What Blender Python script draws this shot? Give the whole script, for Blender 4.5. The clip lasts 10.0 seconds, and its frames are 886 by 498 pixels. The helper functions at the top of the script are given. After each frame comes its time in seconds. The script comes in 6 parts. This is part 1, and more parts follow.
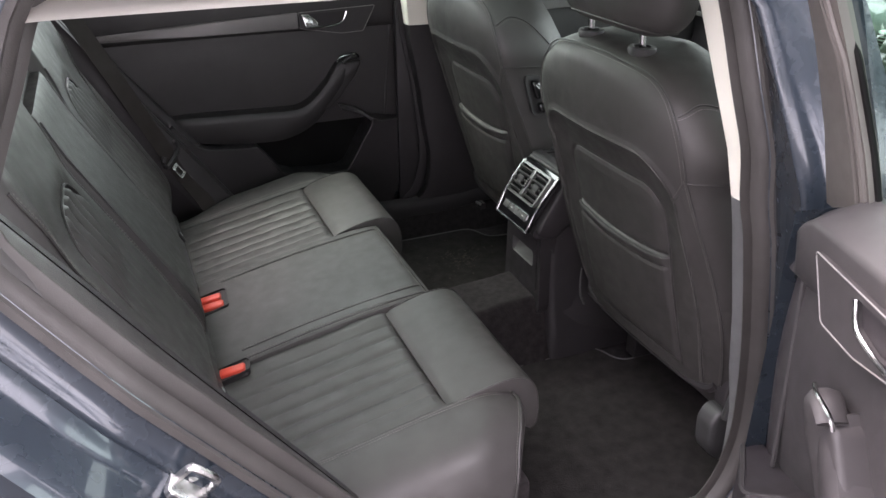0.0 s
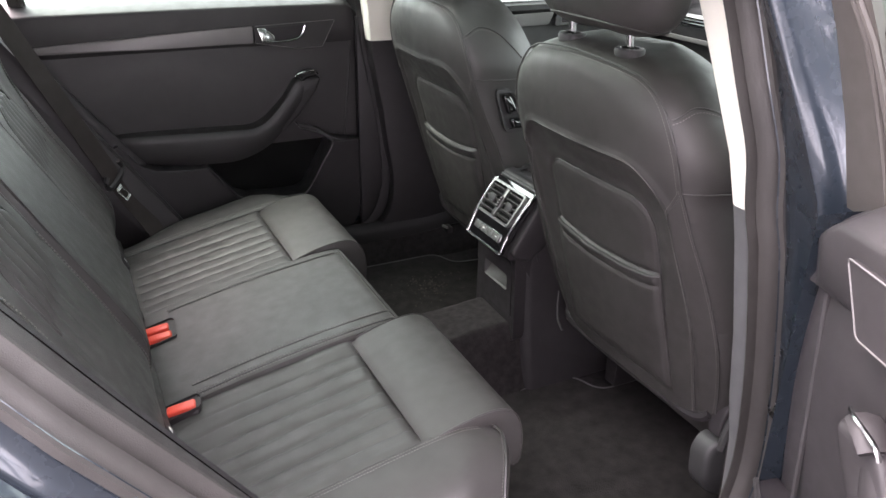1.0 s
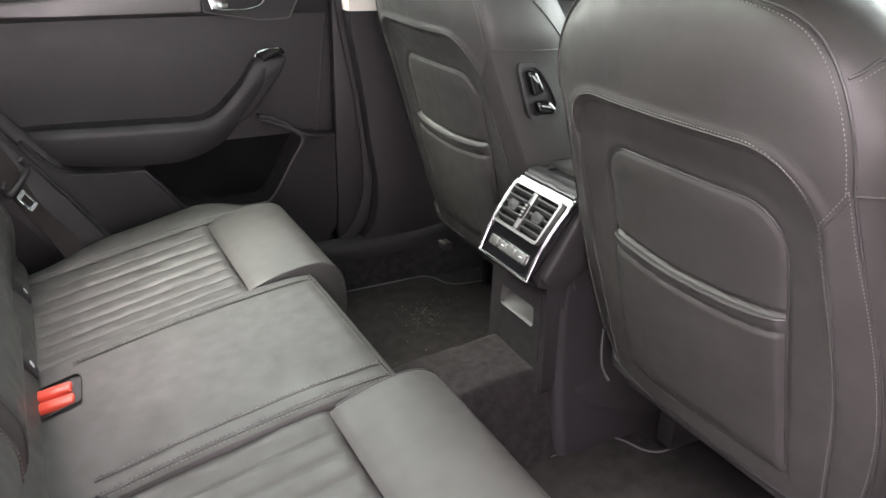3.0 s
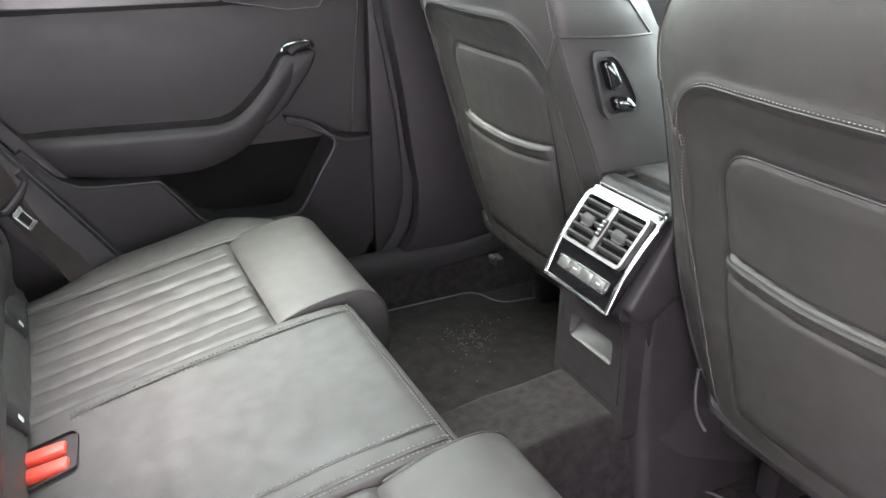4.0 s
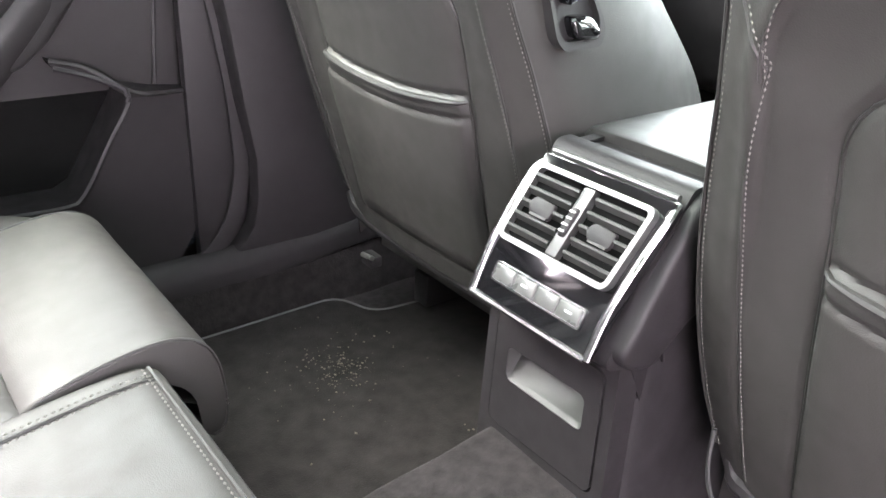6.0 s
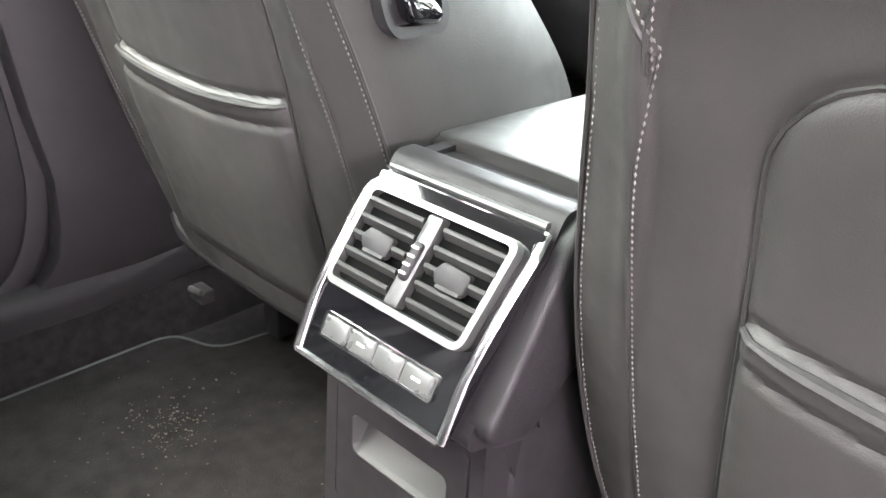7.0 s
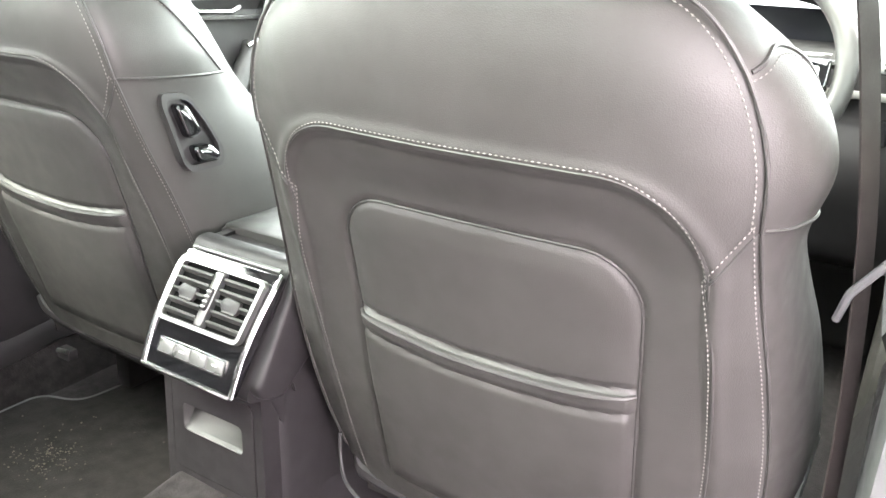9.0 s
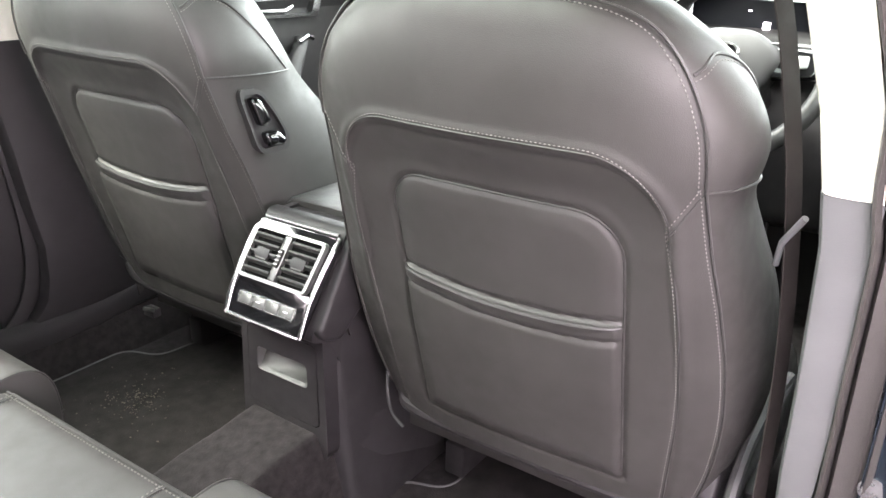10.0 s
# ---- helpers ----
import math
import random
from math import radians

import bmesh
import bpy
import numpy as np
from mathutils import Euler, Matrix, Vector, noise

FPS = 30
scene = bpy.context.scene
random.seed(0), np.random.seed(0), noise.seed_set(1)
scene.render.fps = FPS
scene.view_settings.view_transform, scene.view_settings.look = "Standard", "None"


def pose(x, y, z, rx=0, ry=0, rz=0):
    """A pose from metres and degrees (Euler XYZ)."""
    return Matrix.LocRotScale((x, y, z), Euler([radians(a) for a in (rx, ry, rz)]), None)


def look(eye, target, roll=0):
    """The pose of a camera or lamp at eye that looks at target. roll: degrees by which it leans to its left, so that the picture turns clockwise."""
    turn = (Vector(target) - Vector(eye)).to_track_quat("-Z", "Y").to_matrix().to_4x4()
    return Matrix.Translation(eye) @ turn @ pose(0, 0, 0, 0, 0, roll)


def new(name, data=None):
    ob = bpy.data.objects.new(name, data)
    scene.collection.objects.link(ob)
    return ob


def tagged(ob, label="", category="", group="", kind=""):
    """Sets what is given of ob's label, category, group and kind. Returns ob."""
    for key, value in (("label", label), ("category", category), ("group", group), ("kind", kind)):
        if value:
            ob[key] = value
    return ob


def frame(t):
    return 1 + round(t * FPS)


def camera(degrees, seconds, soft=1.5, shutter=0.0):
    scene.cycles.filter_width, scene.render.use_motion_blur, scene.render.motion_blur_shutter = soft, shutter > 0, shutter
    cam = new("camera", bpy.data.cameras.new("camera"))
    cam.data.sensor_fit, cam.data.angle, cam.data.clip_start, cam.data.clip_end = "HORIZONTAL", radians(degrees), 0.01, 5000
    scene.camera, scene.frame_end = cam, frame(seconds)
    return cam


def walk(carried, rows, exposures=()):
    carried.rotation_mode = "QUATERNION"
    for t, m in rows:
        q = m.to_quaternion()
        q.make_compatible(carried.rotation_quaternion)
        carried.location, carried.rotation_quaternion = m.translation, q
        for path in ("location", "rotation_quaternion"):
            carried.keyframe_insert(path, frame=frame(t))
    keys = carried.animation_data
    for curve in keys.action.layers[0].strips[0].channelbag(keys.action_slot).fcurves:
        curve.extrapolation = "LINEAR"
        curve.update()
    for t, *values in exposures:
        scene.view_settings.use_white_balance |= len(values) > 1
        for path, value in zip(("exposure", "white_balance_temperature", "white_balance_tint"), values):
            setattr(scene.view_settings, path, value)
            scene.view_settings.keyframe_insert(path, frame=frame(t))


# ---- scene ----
cam = camera(58.7, 10.0)
PATH = [
    (0, (-0.899, -1.563, 1.511), (-0.219, 0.086, 0.606), -0.2),
    (0.5, (-0.874, -1.551, 1.49), (-0.148, 0.085, 0.598), 0.3),
    (1, (-0.888, -1.457, 1.433), (-0.089, 0.18, 0.606), 0.8),
    (1.5, (-0.961, -1.344, 1.358), (-0.151, 0.297, 0.551), 0.9),
    (2, (-0.927, -1.278, 1.314), (-0.075, 0.34, 0.504), 1.5),
    (2.5, (-0.838, -1.167, 1.286), (0.024, 0.448, 0.483), 1.3),
    (2.7, (-0.803, -1.119, 1.279), (0.066, 0.496, 0.48), 1.4),
    (3.8, (-0.694, -0.884, 1.23), (0.13, 0.748, 0.418), 0.4),
    (4, (-0.7, -0.839, 1.22), (0.102, 0.805, 0.41), 0.0),
    (4.5, (-0.717, -0.715, 1.203), (0.031, 0.942, 0.37), -0.5),
    (5, (-0.727, -0.647, 1.174), (0.022, 1.013, 0.348), -0.7),
    (5.5, (-0.676, -0.549, 1.109), (0.141, 1.059, 0.243), 0.3),
    (6, (-0.535, -0.429, 1.069), (0.606, 0.965, 0.201), 3.2),
    (6.2, (-0.485, -0.393, 1.057), (0.763, 0.918, 0.207), 4.1),
    (7.3, (-0.376, -0.332, 1.033), (0.978, 0.854, 0.162), 3.6),
    (7.5, (-0.399, -0.336, 1.047), (0.958, 0.856, 0.187), 2.4),
    (8, (-0.492, -0.463, 1.059), (0.996, 0.611, 0.263), 2.1),
    (8.5, (-0.559, -0.605, 1.104), (1.032, 0.347, 0.353), 3.0),
    (9, (-0.641, -0.686, 1.188), (0.974, 0.275, 0.503), 3.0),
    (9.5, (-0.747, -0.758, 1.248), (0.872, 0.215, 0.591), 2.9),
    (10, (-0.801, -0.797, 1.233), (0.751, 0.235, 0.508), 1.9),
]
walk(cam, [(t, look(eye, target, roll)) for t, eye, target, roll in PATH],
     exposures=[(0, 3.05, 6600, 26), (0.5, 3.4, 6650, 26), (1.0, 3.45, 6650, 27), (2.0, 3.62, 6800, 28), (2.7, 3.95, 6900, 28), (3.8, 4.4, 6600, 25), (4.5, 4.88, 6600, 25), (5.5, 5.1, 6600, 27), (6.2, 5.15, 6650, 27), (7.5, 5.5, 6750, 27), (8.5, 5.78, 6850, 22), (9.0, 5.48, 6850, 23), (9.5, 5.27, 6800, 25), (10.0, 4.78, 6800, 27)])

# ---- light: a bright overcast day ----
world = bpy.data.worlds.new("overcast_sky")
scene.world = world
world.use_nodes = True
wn = world.node_tree
sky = wn.nodes.new("ShaderNodeTexSky")
sky.sky_type, sky.sun_disc = "NISHITA", False
sky.sun_elevation, sky.sun_rotation = radians(55), radians(321)
sky.air_density, sky.dust_density = 1.0, 6.0
soft_white = wn.nodes.new("ShaderNodeMixRGB")
soft_white.inputs[0].default_value = 0.75
soft_white.inputs[2].default_value = (9.3, 9.2, 9.35, 1)
wn.links.new(sky.outputs[0], soft_white.inputs[1])
wn.links.new(soft_white.outputs[0], wn.nodes["Background"].inputs[0])
wn.nodes["Background"].inputs[1].default_value = 0.168
sun_data = bpy.data.lights.new("sun", "SUN")
sun_data.energy, sun_data.angle, sun_data.color = 1.2, radians(40), (1.0, 0.97, 0.94)
sun = new("sun", sun_data)
sun.matrix_world = look((-4, 5, 9.1), (0, 0, 0.5))


# ---- materials ----
def material(name, base, rough=0.5, metal=0.0, spec=0.5, coat=0.0, grain=0.0, grain_scale=900.0, vary=0.15, vary_scale=9.0, rough_vary=0.08,
             emit=None, sheen=0.0, voronoi=False, dirt=None, per_object=0.0):
    m = bpy.data.materials.new(name)
    m.use_nodes = True
    t = m.node_tree
    b = t.nodes["Principled BSDF"]
    tex = t.nodes.new("ShaderNodeTexCoord")
    n1 = t.nodes.new("ShaderNodeTexNoise")
    n1.inputs["Scale"].default_value, n1.inputs["Detail"].default_value = vary_scale, 6
    t.links.new(tex.outputs["Object"], n1.inputs["Vector"])
    ramp = t.nodes.new("ShaderNodeMapRange")
    ramp.inputs[1].default_value, ramp.inputs[2].default_value = 0.3, 0.7
    ramp.inputs[3].default_value, ramp.inputs[4].default_value = 1 - vary, 1 + vary
    t.links.new(n1.outputs[0], ramp.inputs[0])
    mul = t.nodes.new("ShaderNodeVectorMath")
    mul.operation = "SCALE"
    mul.inputs[0].default_value = base
    t.links.new(ramp.outputs[0], mul.inputs["Scale"])
    colour = mul.outputs[0]
    if dirt:
        n3 = t.nodes.new("ShaderNodeTexNoise")
        n3.inputs["Scale"].default_value, n3.inputs["Detail"].default_value, n3.inputs["Roughness"].default_value = dirt[1], 10, 0.75
        t.links.new(tex.outputs["Object"], n3.inputs["Vector"])
        r3 = t.nodes.new("ShaderNodeMapRange")
        r3.inputs[1].default_value, r3.inputs[2].default_value = dirt[2], dirt[2] + 0.14
        t.links.new(n3.outputs[0], r3.inputs[0])
        mix = t.nodes.new("ShaderNodeMixRGB")
        mix.inputs[2].default_value = (*dirt[0], 1)
        t.links.new(r3.outputs[0], mix.inputs[0])
        t.links.new(colour, mix.inputs[1])
        colour = mix.outputs[0]
    t.links.new(colour, b.inputs["Base Color"])
    rr = t.nodes.new("ShaderNodeMapRange")
    rr.inputs[1].default_value, rr.inputs[2].default_value = 0.3, 0.7
    rr.inputs[3].default_value, rr.inputs[4].default_value = max(rough - rough_vary, 0.02), min(rough + rough_vary, 1)
    n2 = t.nodes.new("ShaderNodeTexNoise")
    n2.inputs["Scale"].default_value, n2.inputs["Detail"].default_value = 35, 5
    t.links.new(tex.outputs["Object"], n2.inputs["Vector"])
    t.links.new(n2.outputs[0], rr.inputs[0])
    t.links.new(rr.outputs[0], b.inputs["Roughness"])
    b.inputs["Metallic"].default_value, b.inputs["Specular IOR Level"].default_value = metal, spec
    b.inputs["Coat Weight"].default_value, b.inputs["Coat Roughness"].default_value = coat, 0.04
    b.inputs["Sheen Weight"].default_value = sheen
    if grain:
        g = t.nodes.new("ShaderNodeTexVoronoi" if voronoi else "ShaderNodeTexNoise")
        g.inputs["Scale"].default_value = grain_scale
        t.links.new(tex.outputs["Object"], g.inputs["Vector"])
        bump = t.nodes.new("ShaderNodeBump")
        bump.inputs["Strength"].default_value, bump.inputs["Distance"].default_value = grain, 0.001
        t.links.new(g.outputs[0], bump.inputs["Height"])
        t.links.new(bump.outputs[0], b.inputs["Normal"])
    if emit:
        b.inputs["Emission Color"].default_value, b.inputs["Emission Strength"].default_value = (*emit[0], 1), emit[1]
    return m


LEATHER = material("black_leather", (0.0385, 0.0360, 0.0345), 0.50, spec=0.42, grain=0.14, grain_scale=900, voronoi=True, vary=0.1)
LEATHER_SOFT = material("black_leather_smooth", (0.0345, 0.0325, 0.0315), 0.42, spec=0.45, grain=0.18, grain_scale=800, voronoi=True, vary=0.1)
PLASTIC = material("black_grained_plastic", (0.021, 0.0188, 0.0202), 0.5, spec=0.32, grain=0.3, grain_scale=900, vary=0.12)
SOFT_PLASTIC = material("charcoal_soft_plastic", (0.0278, 0.0259, 0.0265), 0.5, spec=0.38, grain=0.2, grain_scale=1000, vary=0.1)
GREY_PLASTIC = material("grey_plastic", (0.16, 0.16, 0.165), 0.5, spec=0.45, grain=0.2, grain_scale=900)
SIDE_COVER = material("dark_grey_seat_cover", (0.036, 0.0355, 0.036), 0.45, spec=0.4, grain=0.25, grain_scale=900)
# lighter copy of the pillar plastic, daylight put into its colour
PILLAR_LIT = material("pillar_plastic_lit", (0.09, 0.09, 0.092), 0.5, spec=0.45, grain=0.25, grain_scale=900)
TRIM_GREY = material("dark_grey_decor", (0.15, 0.143, 0.14), 0.42, metal=0.25, grain=0.1, grain_scale=300, vary=0.05)
GLOSS = material("piano_black", (0.006, 0.006, 0.007), 0.06, spec=0.6, coat=0.6, rough_vary=0.02)
CHROME = material("satin_chrome", (0.52, 0.52, 0.52), 0.2, metal=1.0, vary=0.04, rough_vary=0.05)
SILVER = material("silver_paint", (0.42, 0.42, 0.41), 0.38, metal=0.5, vary=0.05)
SILVER_BRIGHT = material("bright_satin_silver", (0.21, 0.21, 0.206), 0.38, metal=0.85, vary=0.04)
BUTTON = material("button_grey", (0.085, 0.085, 0.083), 0.3, spec=0.6, vary=0.06)
VENT = material("vent_grey", (0.042, 0.041, 0.040), 0.5, spec=0.4, vary=0.08)
PALE = material("pale_grey_plastic", (0.042, 0.042, 0.040), 0.45, grain=0.15, grain_scale=800, vary=0.06)
STITCH = material("pale_thread", (0.155, 0.148, 0.138), 0.8, vary=0.2, vary_scale=300)
# felt of the glass channel; also the painted shade inside vents and door pockets
FELT_AND_SHADE = material("felt_and_shade_black", (0.006, 0.006, 0.006), 0.95, spec=0.05, vary=0.3)
CARPET = material("black_carpet", (0.021, 0.0182, 0.0188), 0.95, spec=0.08, grain=1.0, grain_scale=260, vary=0.32, vary_scale=60, sheen=0.03)
MAT = material("velour_mat", (0.0195, 0.0170, 0.0170), 0.95, spec=0.08, grain=1.0, grain_scale=380, vary=0.3, vary_scale=30, sheen=0.03, dirt=((0.05, 0.038, 0.030), 26, 0.64))
BINDING = material("mat_binding", (0.085, 0.084, 0.084), 0.8, vary=0.2)
RED = material("buckle_red", (0.75, 0.075, 0.045), 0.4, vary=0.06)
PAINT = material("blue_grey_paint", (0.021, 0.0285, 0.037), 0.26, metal=0.3, spec=0.4, coat=0.5, vary=0.1, vary_scale=3, rough_vary=0.05)
RUBBER = material("door_seal_rubber", (0.037, 0.034, 0.0318), 0.55, spec=0.4, grain=0.3, grain_scale=600, vary=0.2)
FRAME_TRIM = material("warm_grey_frame_trim", (0.062, 0.057, 0.052), 0.55, spec=0.4, grain=0.2, grain_scale=800, vary=0.08)
CREAM = material("cream_fabric_trim", (0.68, 0.65, 0.58), 0.8, grain=0.4, grain_scale=700, vary=0.04)
HEADLINER = material("grey_fabric_headliner", (0.40, 0.385, 0.35), 0.85, grain=0.4, grain_scale=700, vary=0.04)
WEBBING = material("belt_webbing", (0.021, 0.0165, 0.0155), 0.75, spec=0.3, grain=0.3, grain_scale=1600)
STEEL = material("zinc_steel", (0.55, 0.55, 0.54), 0.28, metal=1.0, vary=0.15, vary_scale=60)
ASPHALT = material("asphalt", (0.055, 0.055, 0.056), 0.9, grain=1.0, grain_scale=90, vary=0.3, vary_scale=2)
SCREEN = material("dark_display", (0.008, 0.008, 0.012), 0.4, spec=0.2)
LIT = material("display_mark", (0.8, 0.8, 0.8), 0.5, emit=((0.85, 0.88, 0.9), 0.8))
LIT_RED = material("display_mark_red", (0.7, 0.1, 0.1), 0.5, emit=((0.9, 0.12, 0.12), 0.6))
BARK = material("grey_brown_bark", (0.10, 0.085, 0.07), 0.9, grain=0.8, grain_scale=25, vary=0.3, vary_scale=4)
LEAVES = material("green_leaves", (0.05, 0.075, 0.03), 0.6, vary=0.45, vary_scale=3)
WHITE = material("white_print", (0.7, 0.7, 0.7), 0.5)


def glass_material(name, tint):
    """Thin glazing: light passes tinted, both faces mirror more at a slant."""
    m = bpy.data.materials.new(name)
    m.use_nodes = True
    t = m.node_tree
    t.nodes.remove(t.nodes["Principled BSDF"])
    clear, gloss = t.nodes.new("ShaderNodeBsdfTransparent"), t.nodes.new("ShaderNodeBsdfGlossy")
    clear.inputs[0].default_value, gloss.inputs["Roughness"].default_value = (*tint, 1), 0.0
    facing, mix = t.nodes.new("ShaderNodeLayerWeight"), t.nodes.new("ShaderNodeMixShader")
    facing.inputs["Blend"].default_value = 0.5
    curve, gain = t.nodes.new("ShaderNodeMath"), t.nodes.new("ShaderNodeMath")
    curve.operation, curve.inputs[1].default_value = "POWER", 4.0
    gain.operation, gain.inputs[1].default_value, gain.inputs[2].default_value = "MULTIPLY_ADD", 0.85, 0.07
    t.links.new(facing.outputs["Facing"], curve.inputs[0])
    t.links.new(curve.outputs[0], gain.inputs[0])
    t.links.new(gain.outputs[0], mix.inputs[0])
    t.links.new(clear.outputs[0], mix.inputs[1])
    t.links.new(gloss.outputs[0], mix.inputs[2])
    t.links.new(mix.outputs[0], t.nodes["Material Output"].inputs["Surface"])
    return m


GLASS = glass_material("window_glass", (0.56, 0.70, 0.63))
# tint sets how much daylight the added roof opening lets in
ADDED_ROOF_GLASS = glass_material("added_roof_light_glass", (0.11, 0.148, 0.128))
REAR_GLASS = glass_material("rear_window_glass", (0.54, 0.70, 0.62))
DARK_GLASS = glass_material("green_tinted_glass", (0.70, 0.89, 0.79))


# ---- mesh helpers ----
def smoothstep(a, b, x):
    s = min(max((x - a) / (b - a), 0.0), 1.0)
    return s * s * (3 - 2 * s)


def table(rows):
    """A smooth function through (x, value) rows."""
    xs, ys = [r[0] for r in rows], [r[1] for r in rows]
    n = len(xs)
    slopes = []
    for k in range(n):
        a, b = max(k - 1, 0), min(k + 1, n - 1)
        slopes.append((ys[b] - ys[a]) / (xs[b] - xs[a]))

    def value(x):
        if x <= xs[0]:
            return ys[0]
        if x >= xs[-1]:
            return ys[-1]
        k = max(i for i in range(n - 1) if xs[i] <= x)
        h = xs[k + 1] - xs[k]
        s = (x - xs[k]) / h
        return ((1 + 2 * s) * (1 - s) ** 2 * ys[k] + s * (1 - s) ** 2 * h * slopes[k] + s * s * (3 - 2 * s) * ys[k + 1] + s * s * (s - 1) * h * slopes[k + 1])
    return value


def spline(points, step=0.01, closed=False):
    """Catmull-Rom through points, in steps of about that many metres."""
    p = [Vector(q) for q in points]
    n = len(p)
    out = []
    for k in range(n if closed else n - 1):
        if closed:
            a, b, c, d = p[k - 1], p[k], p[(k + 1) % n], p[(k + 2) % n]
        else:
            a, b, c, d = p[max(k - 1, 0)], p[k], p[k + 1], p[min(k + 2, n - 1)]
        m = max(2, int((c - b).length / step))
        for i in range(m):
            s = i / m
            out.append(0.5 * ((2 * b) + (c - a) * s + (2 * a - 5 * b + 4 * c - d) * s * s + (3 * b - a - 3 * c + d) * s ** 3))
    if not closed:
        out.append(p[-1])
    return out


def build(name, verts, faces, mat, parent=None, label="", smooth=True, fix=True):
    mesh = bpy.data.meshes.new(name)
    mesh.from_pydata([tuple(v) for v in verts], [], faces)
    if fix:
        bm = bmesh.new()
        bm.from_mesh(mesh)
        bmesh.ops.recalc_face_normals(bm, faces=bm.faces)
        bm.to_mesh(mesh)
        bm.free()
    if smooth:
        mesh.polygons.foreach_set("use_smooth", [True] * len(mesh.polygons))
        mesh.set_sharp_from_angle(angle=radians(40))
    mesh.materials.append(mat)
    ob = new(name, mesh)
    if parent is not None:
        bpy.context.view_layer.update()
        ob.parent = parent
        ob.matrix_parent_inverse = Matrix.Translation(-sum_place(parent))
    if label:
        ob["label"] = label
    return ob


def sum_place(ob):
    place = Vector(ob.location)
    if ob.parent is not None:
        return place + ob.matrix_parent_inverse.translation + sum_place(ob.parent)
    return place


def thing(name, place, label, category, group="", kind=""):
    ob = new(name)
    ob.location = place
    ob.empty_display_size = 0.1
    return tagged(ob, label, category, group, kind)


def solo(ob, label, category, group="", kind=""):
    return tagged(ob, label, category, group, kind)


def grid(rows, close_u=False, close_v=False):
    """Faces and vertices of rows of points."""
    nv, nu = len(rows), len(rows[0])
    verts = [p for row in rows for p in row]
    faces = []
    for j in range(nv if close_v else nv - 1):
        for i in range(nu if close_u else nu - 1):
            a, b = j * nu + i, j * nu + (i + 1) % nu
            c, d = ((j + 1) % nv) * nu + (i + 1) % nu, ((j + 1) % nv) * nu + i
            faces.append((a, b, c, d))
    return verts, faces


def loft(rows, caps=True):
    """Closed sections one after another, with the ends filled."""
    verts, faces = grid(rows, close_u=True)
    n = len(rows[0])
    if caps:
        faces.append(tuple(range(n - 1, -1, -1)))
        faces.append(tuple(range((len(rows) - 1) * n, len(rows) * n)))
    return verts, faces


def merge(*pieces):
    verts, faces = [], []
    for v, f in pieces:
        o = len(verts)
        verts += list(v)
        faces += [tuple(i + o for i in q) for q in f]
    return verts, faces


def tube(points, r, n=8, closed=False, squash=(1.0, 1.0), up=(0, 0, 1), taper=None):
    p = [Vector(q) for q in points]
    rows = []
    for k, q in enumerate(p):
        if closed:
            d = p[(k + 1) % len(p)] - p[k - 1]
        else:
            d = p[min(k + 1, len(p) - 1)] - p[max(k - 1, 0)]
        d.normalize()
        side = d.cross(Vector(up))
        if side.length < 1e-4:
            side = d.cross(Vector((1, 0, 0)))
        side.normalize()
        upv = side.cross(d)
        rr = r * (taper(k / max(len(p) - 1, 1)) if taper else 1)
        rows.append([q + side * (math.cos(a) * rr * squash[0]) + upv * (math.sin(a) * rr * squash[1]) for a in [2 * math.pi * i / n for i in range(n)]])
    if closed:
        return grid(rows, close_u=True, close_v=True)
    return loft(rows)


def box(lo, hi, bevel=0.0, seg=2, turn=None):
    """A bevelled box; turn: a matrix for its vertices."""
    bm = bmesh.new()
    bmesh.ops.create_cube(bm, size=1.0)
    for v in bm.verts:
        v.co = Vector([lo[k] + (v.co[k] + 0.5) * (hi[k] - lo[k]) for k in range(3)])
    if bevel:
        bmesh.ops.bevel(bm, geom=bm.edges[:], offset=bevel, segments=seg, affect="EDGES", profile=0.5)
    if turn is not None:
        bmesh.ops.transform(bm, matrix=turn, verts=bm.verts)
    bm.verts.index_update()
    out = [v.co.copy() for v in bm.verts], [tuple(v.index for v in f.verts) for f in bm.faces]
    bm.free()
    return out


def round_rect(x0, x1, y0, y1, r, n=5):
    pts = []
    for cx, cy, a0 in ((x1 - r, y1 - r, 0), (x0 + r, y1 - r, 90), (x0 + r, y0 + r, 180), (x1 - r, y0 + r, 270)):
        for i in range(n + 1):
            a = radians(a0 + 90 * i / n)
            pts.append((cx + r * math.cos(a), cy + r * math.sin(a)))
    return pts


def round_poly(points, r, n=5):
    """A polygon with rounded corners."""
    out = []
    m = len(points)
    for k in range(m):
        p, a, b = Vector(points[k]), Vector(points[k - 1]), Vector(points[(k + 1) % m])
        da, db = (a - p), (b - p)
        rr = min(r, da.length * 0.45, db.length * 0.45)
        s, e = p + da.normalized() * rr, p + db.normalized() * rr
        for i in range(n + 1):
            q = i / n
            out.append(tuple((1 - q) ** 2 * s + 2 * q * (1 - q) * p + q * q * e))
    return out


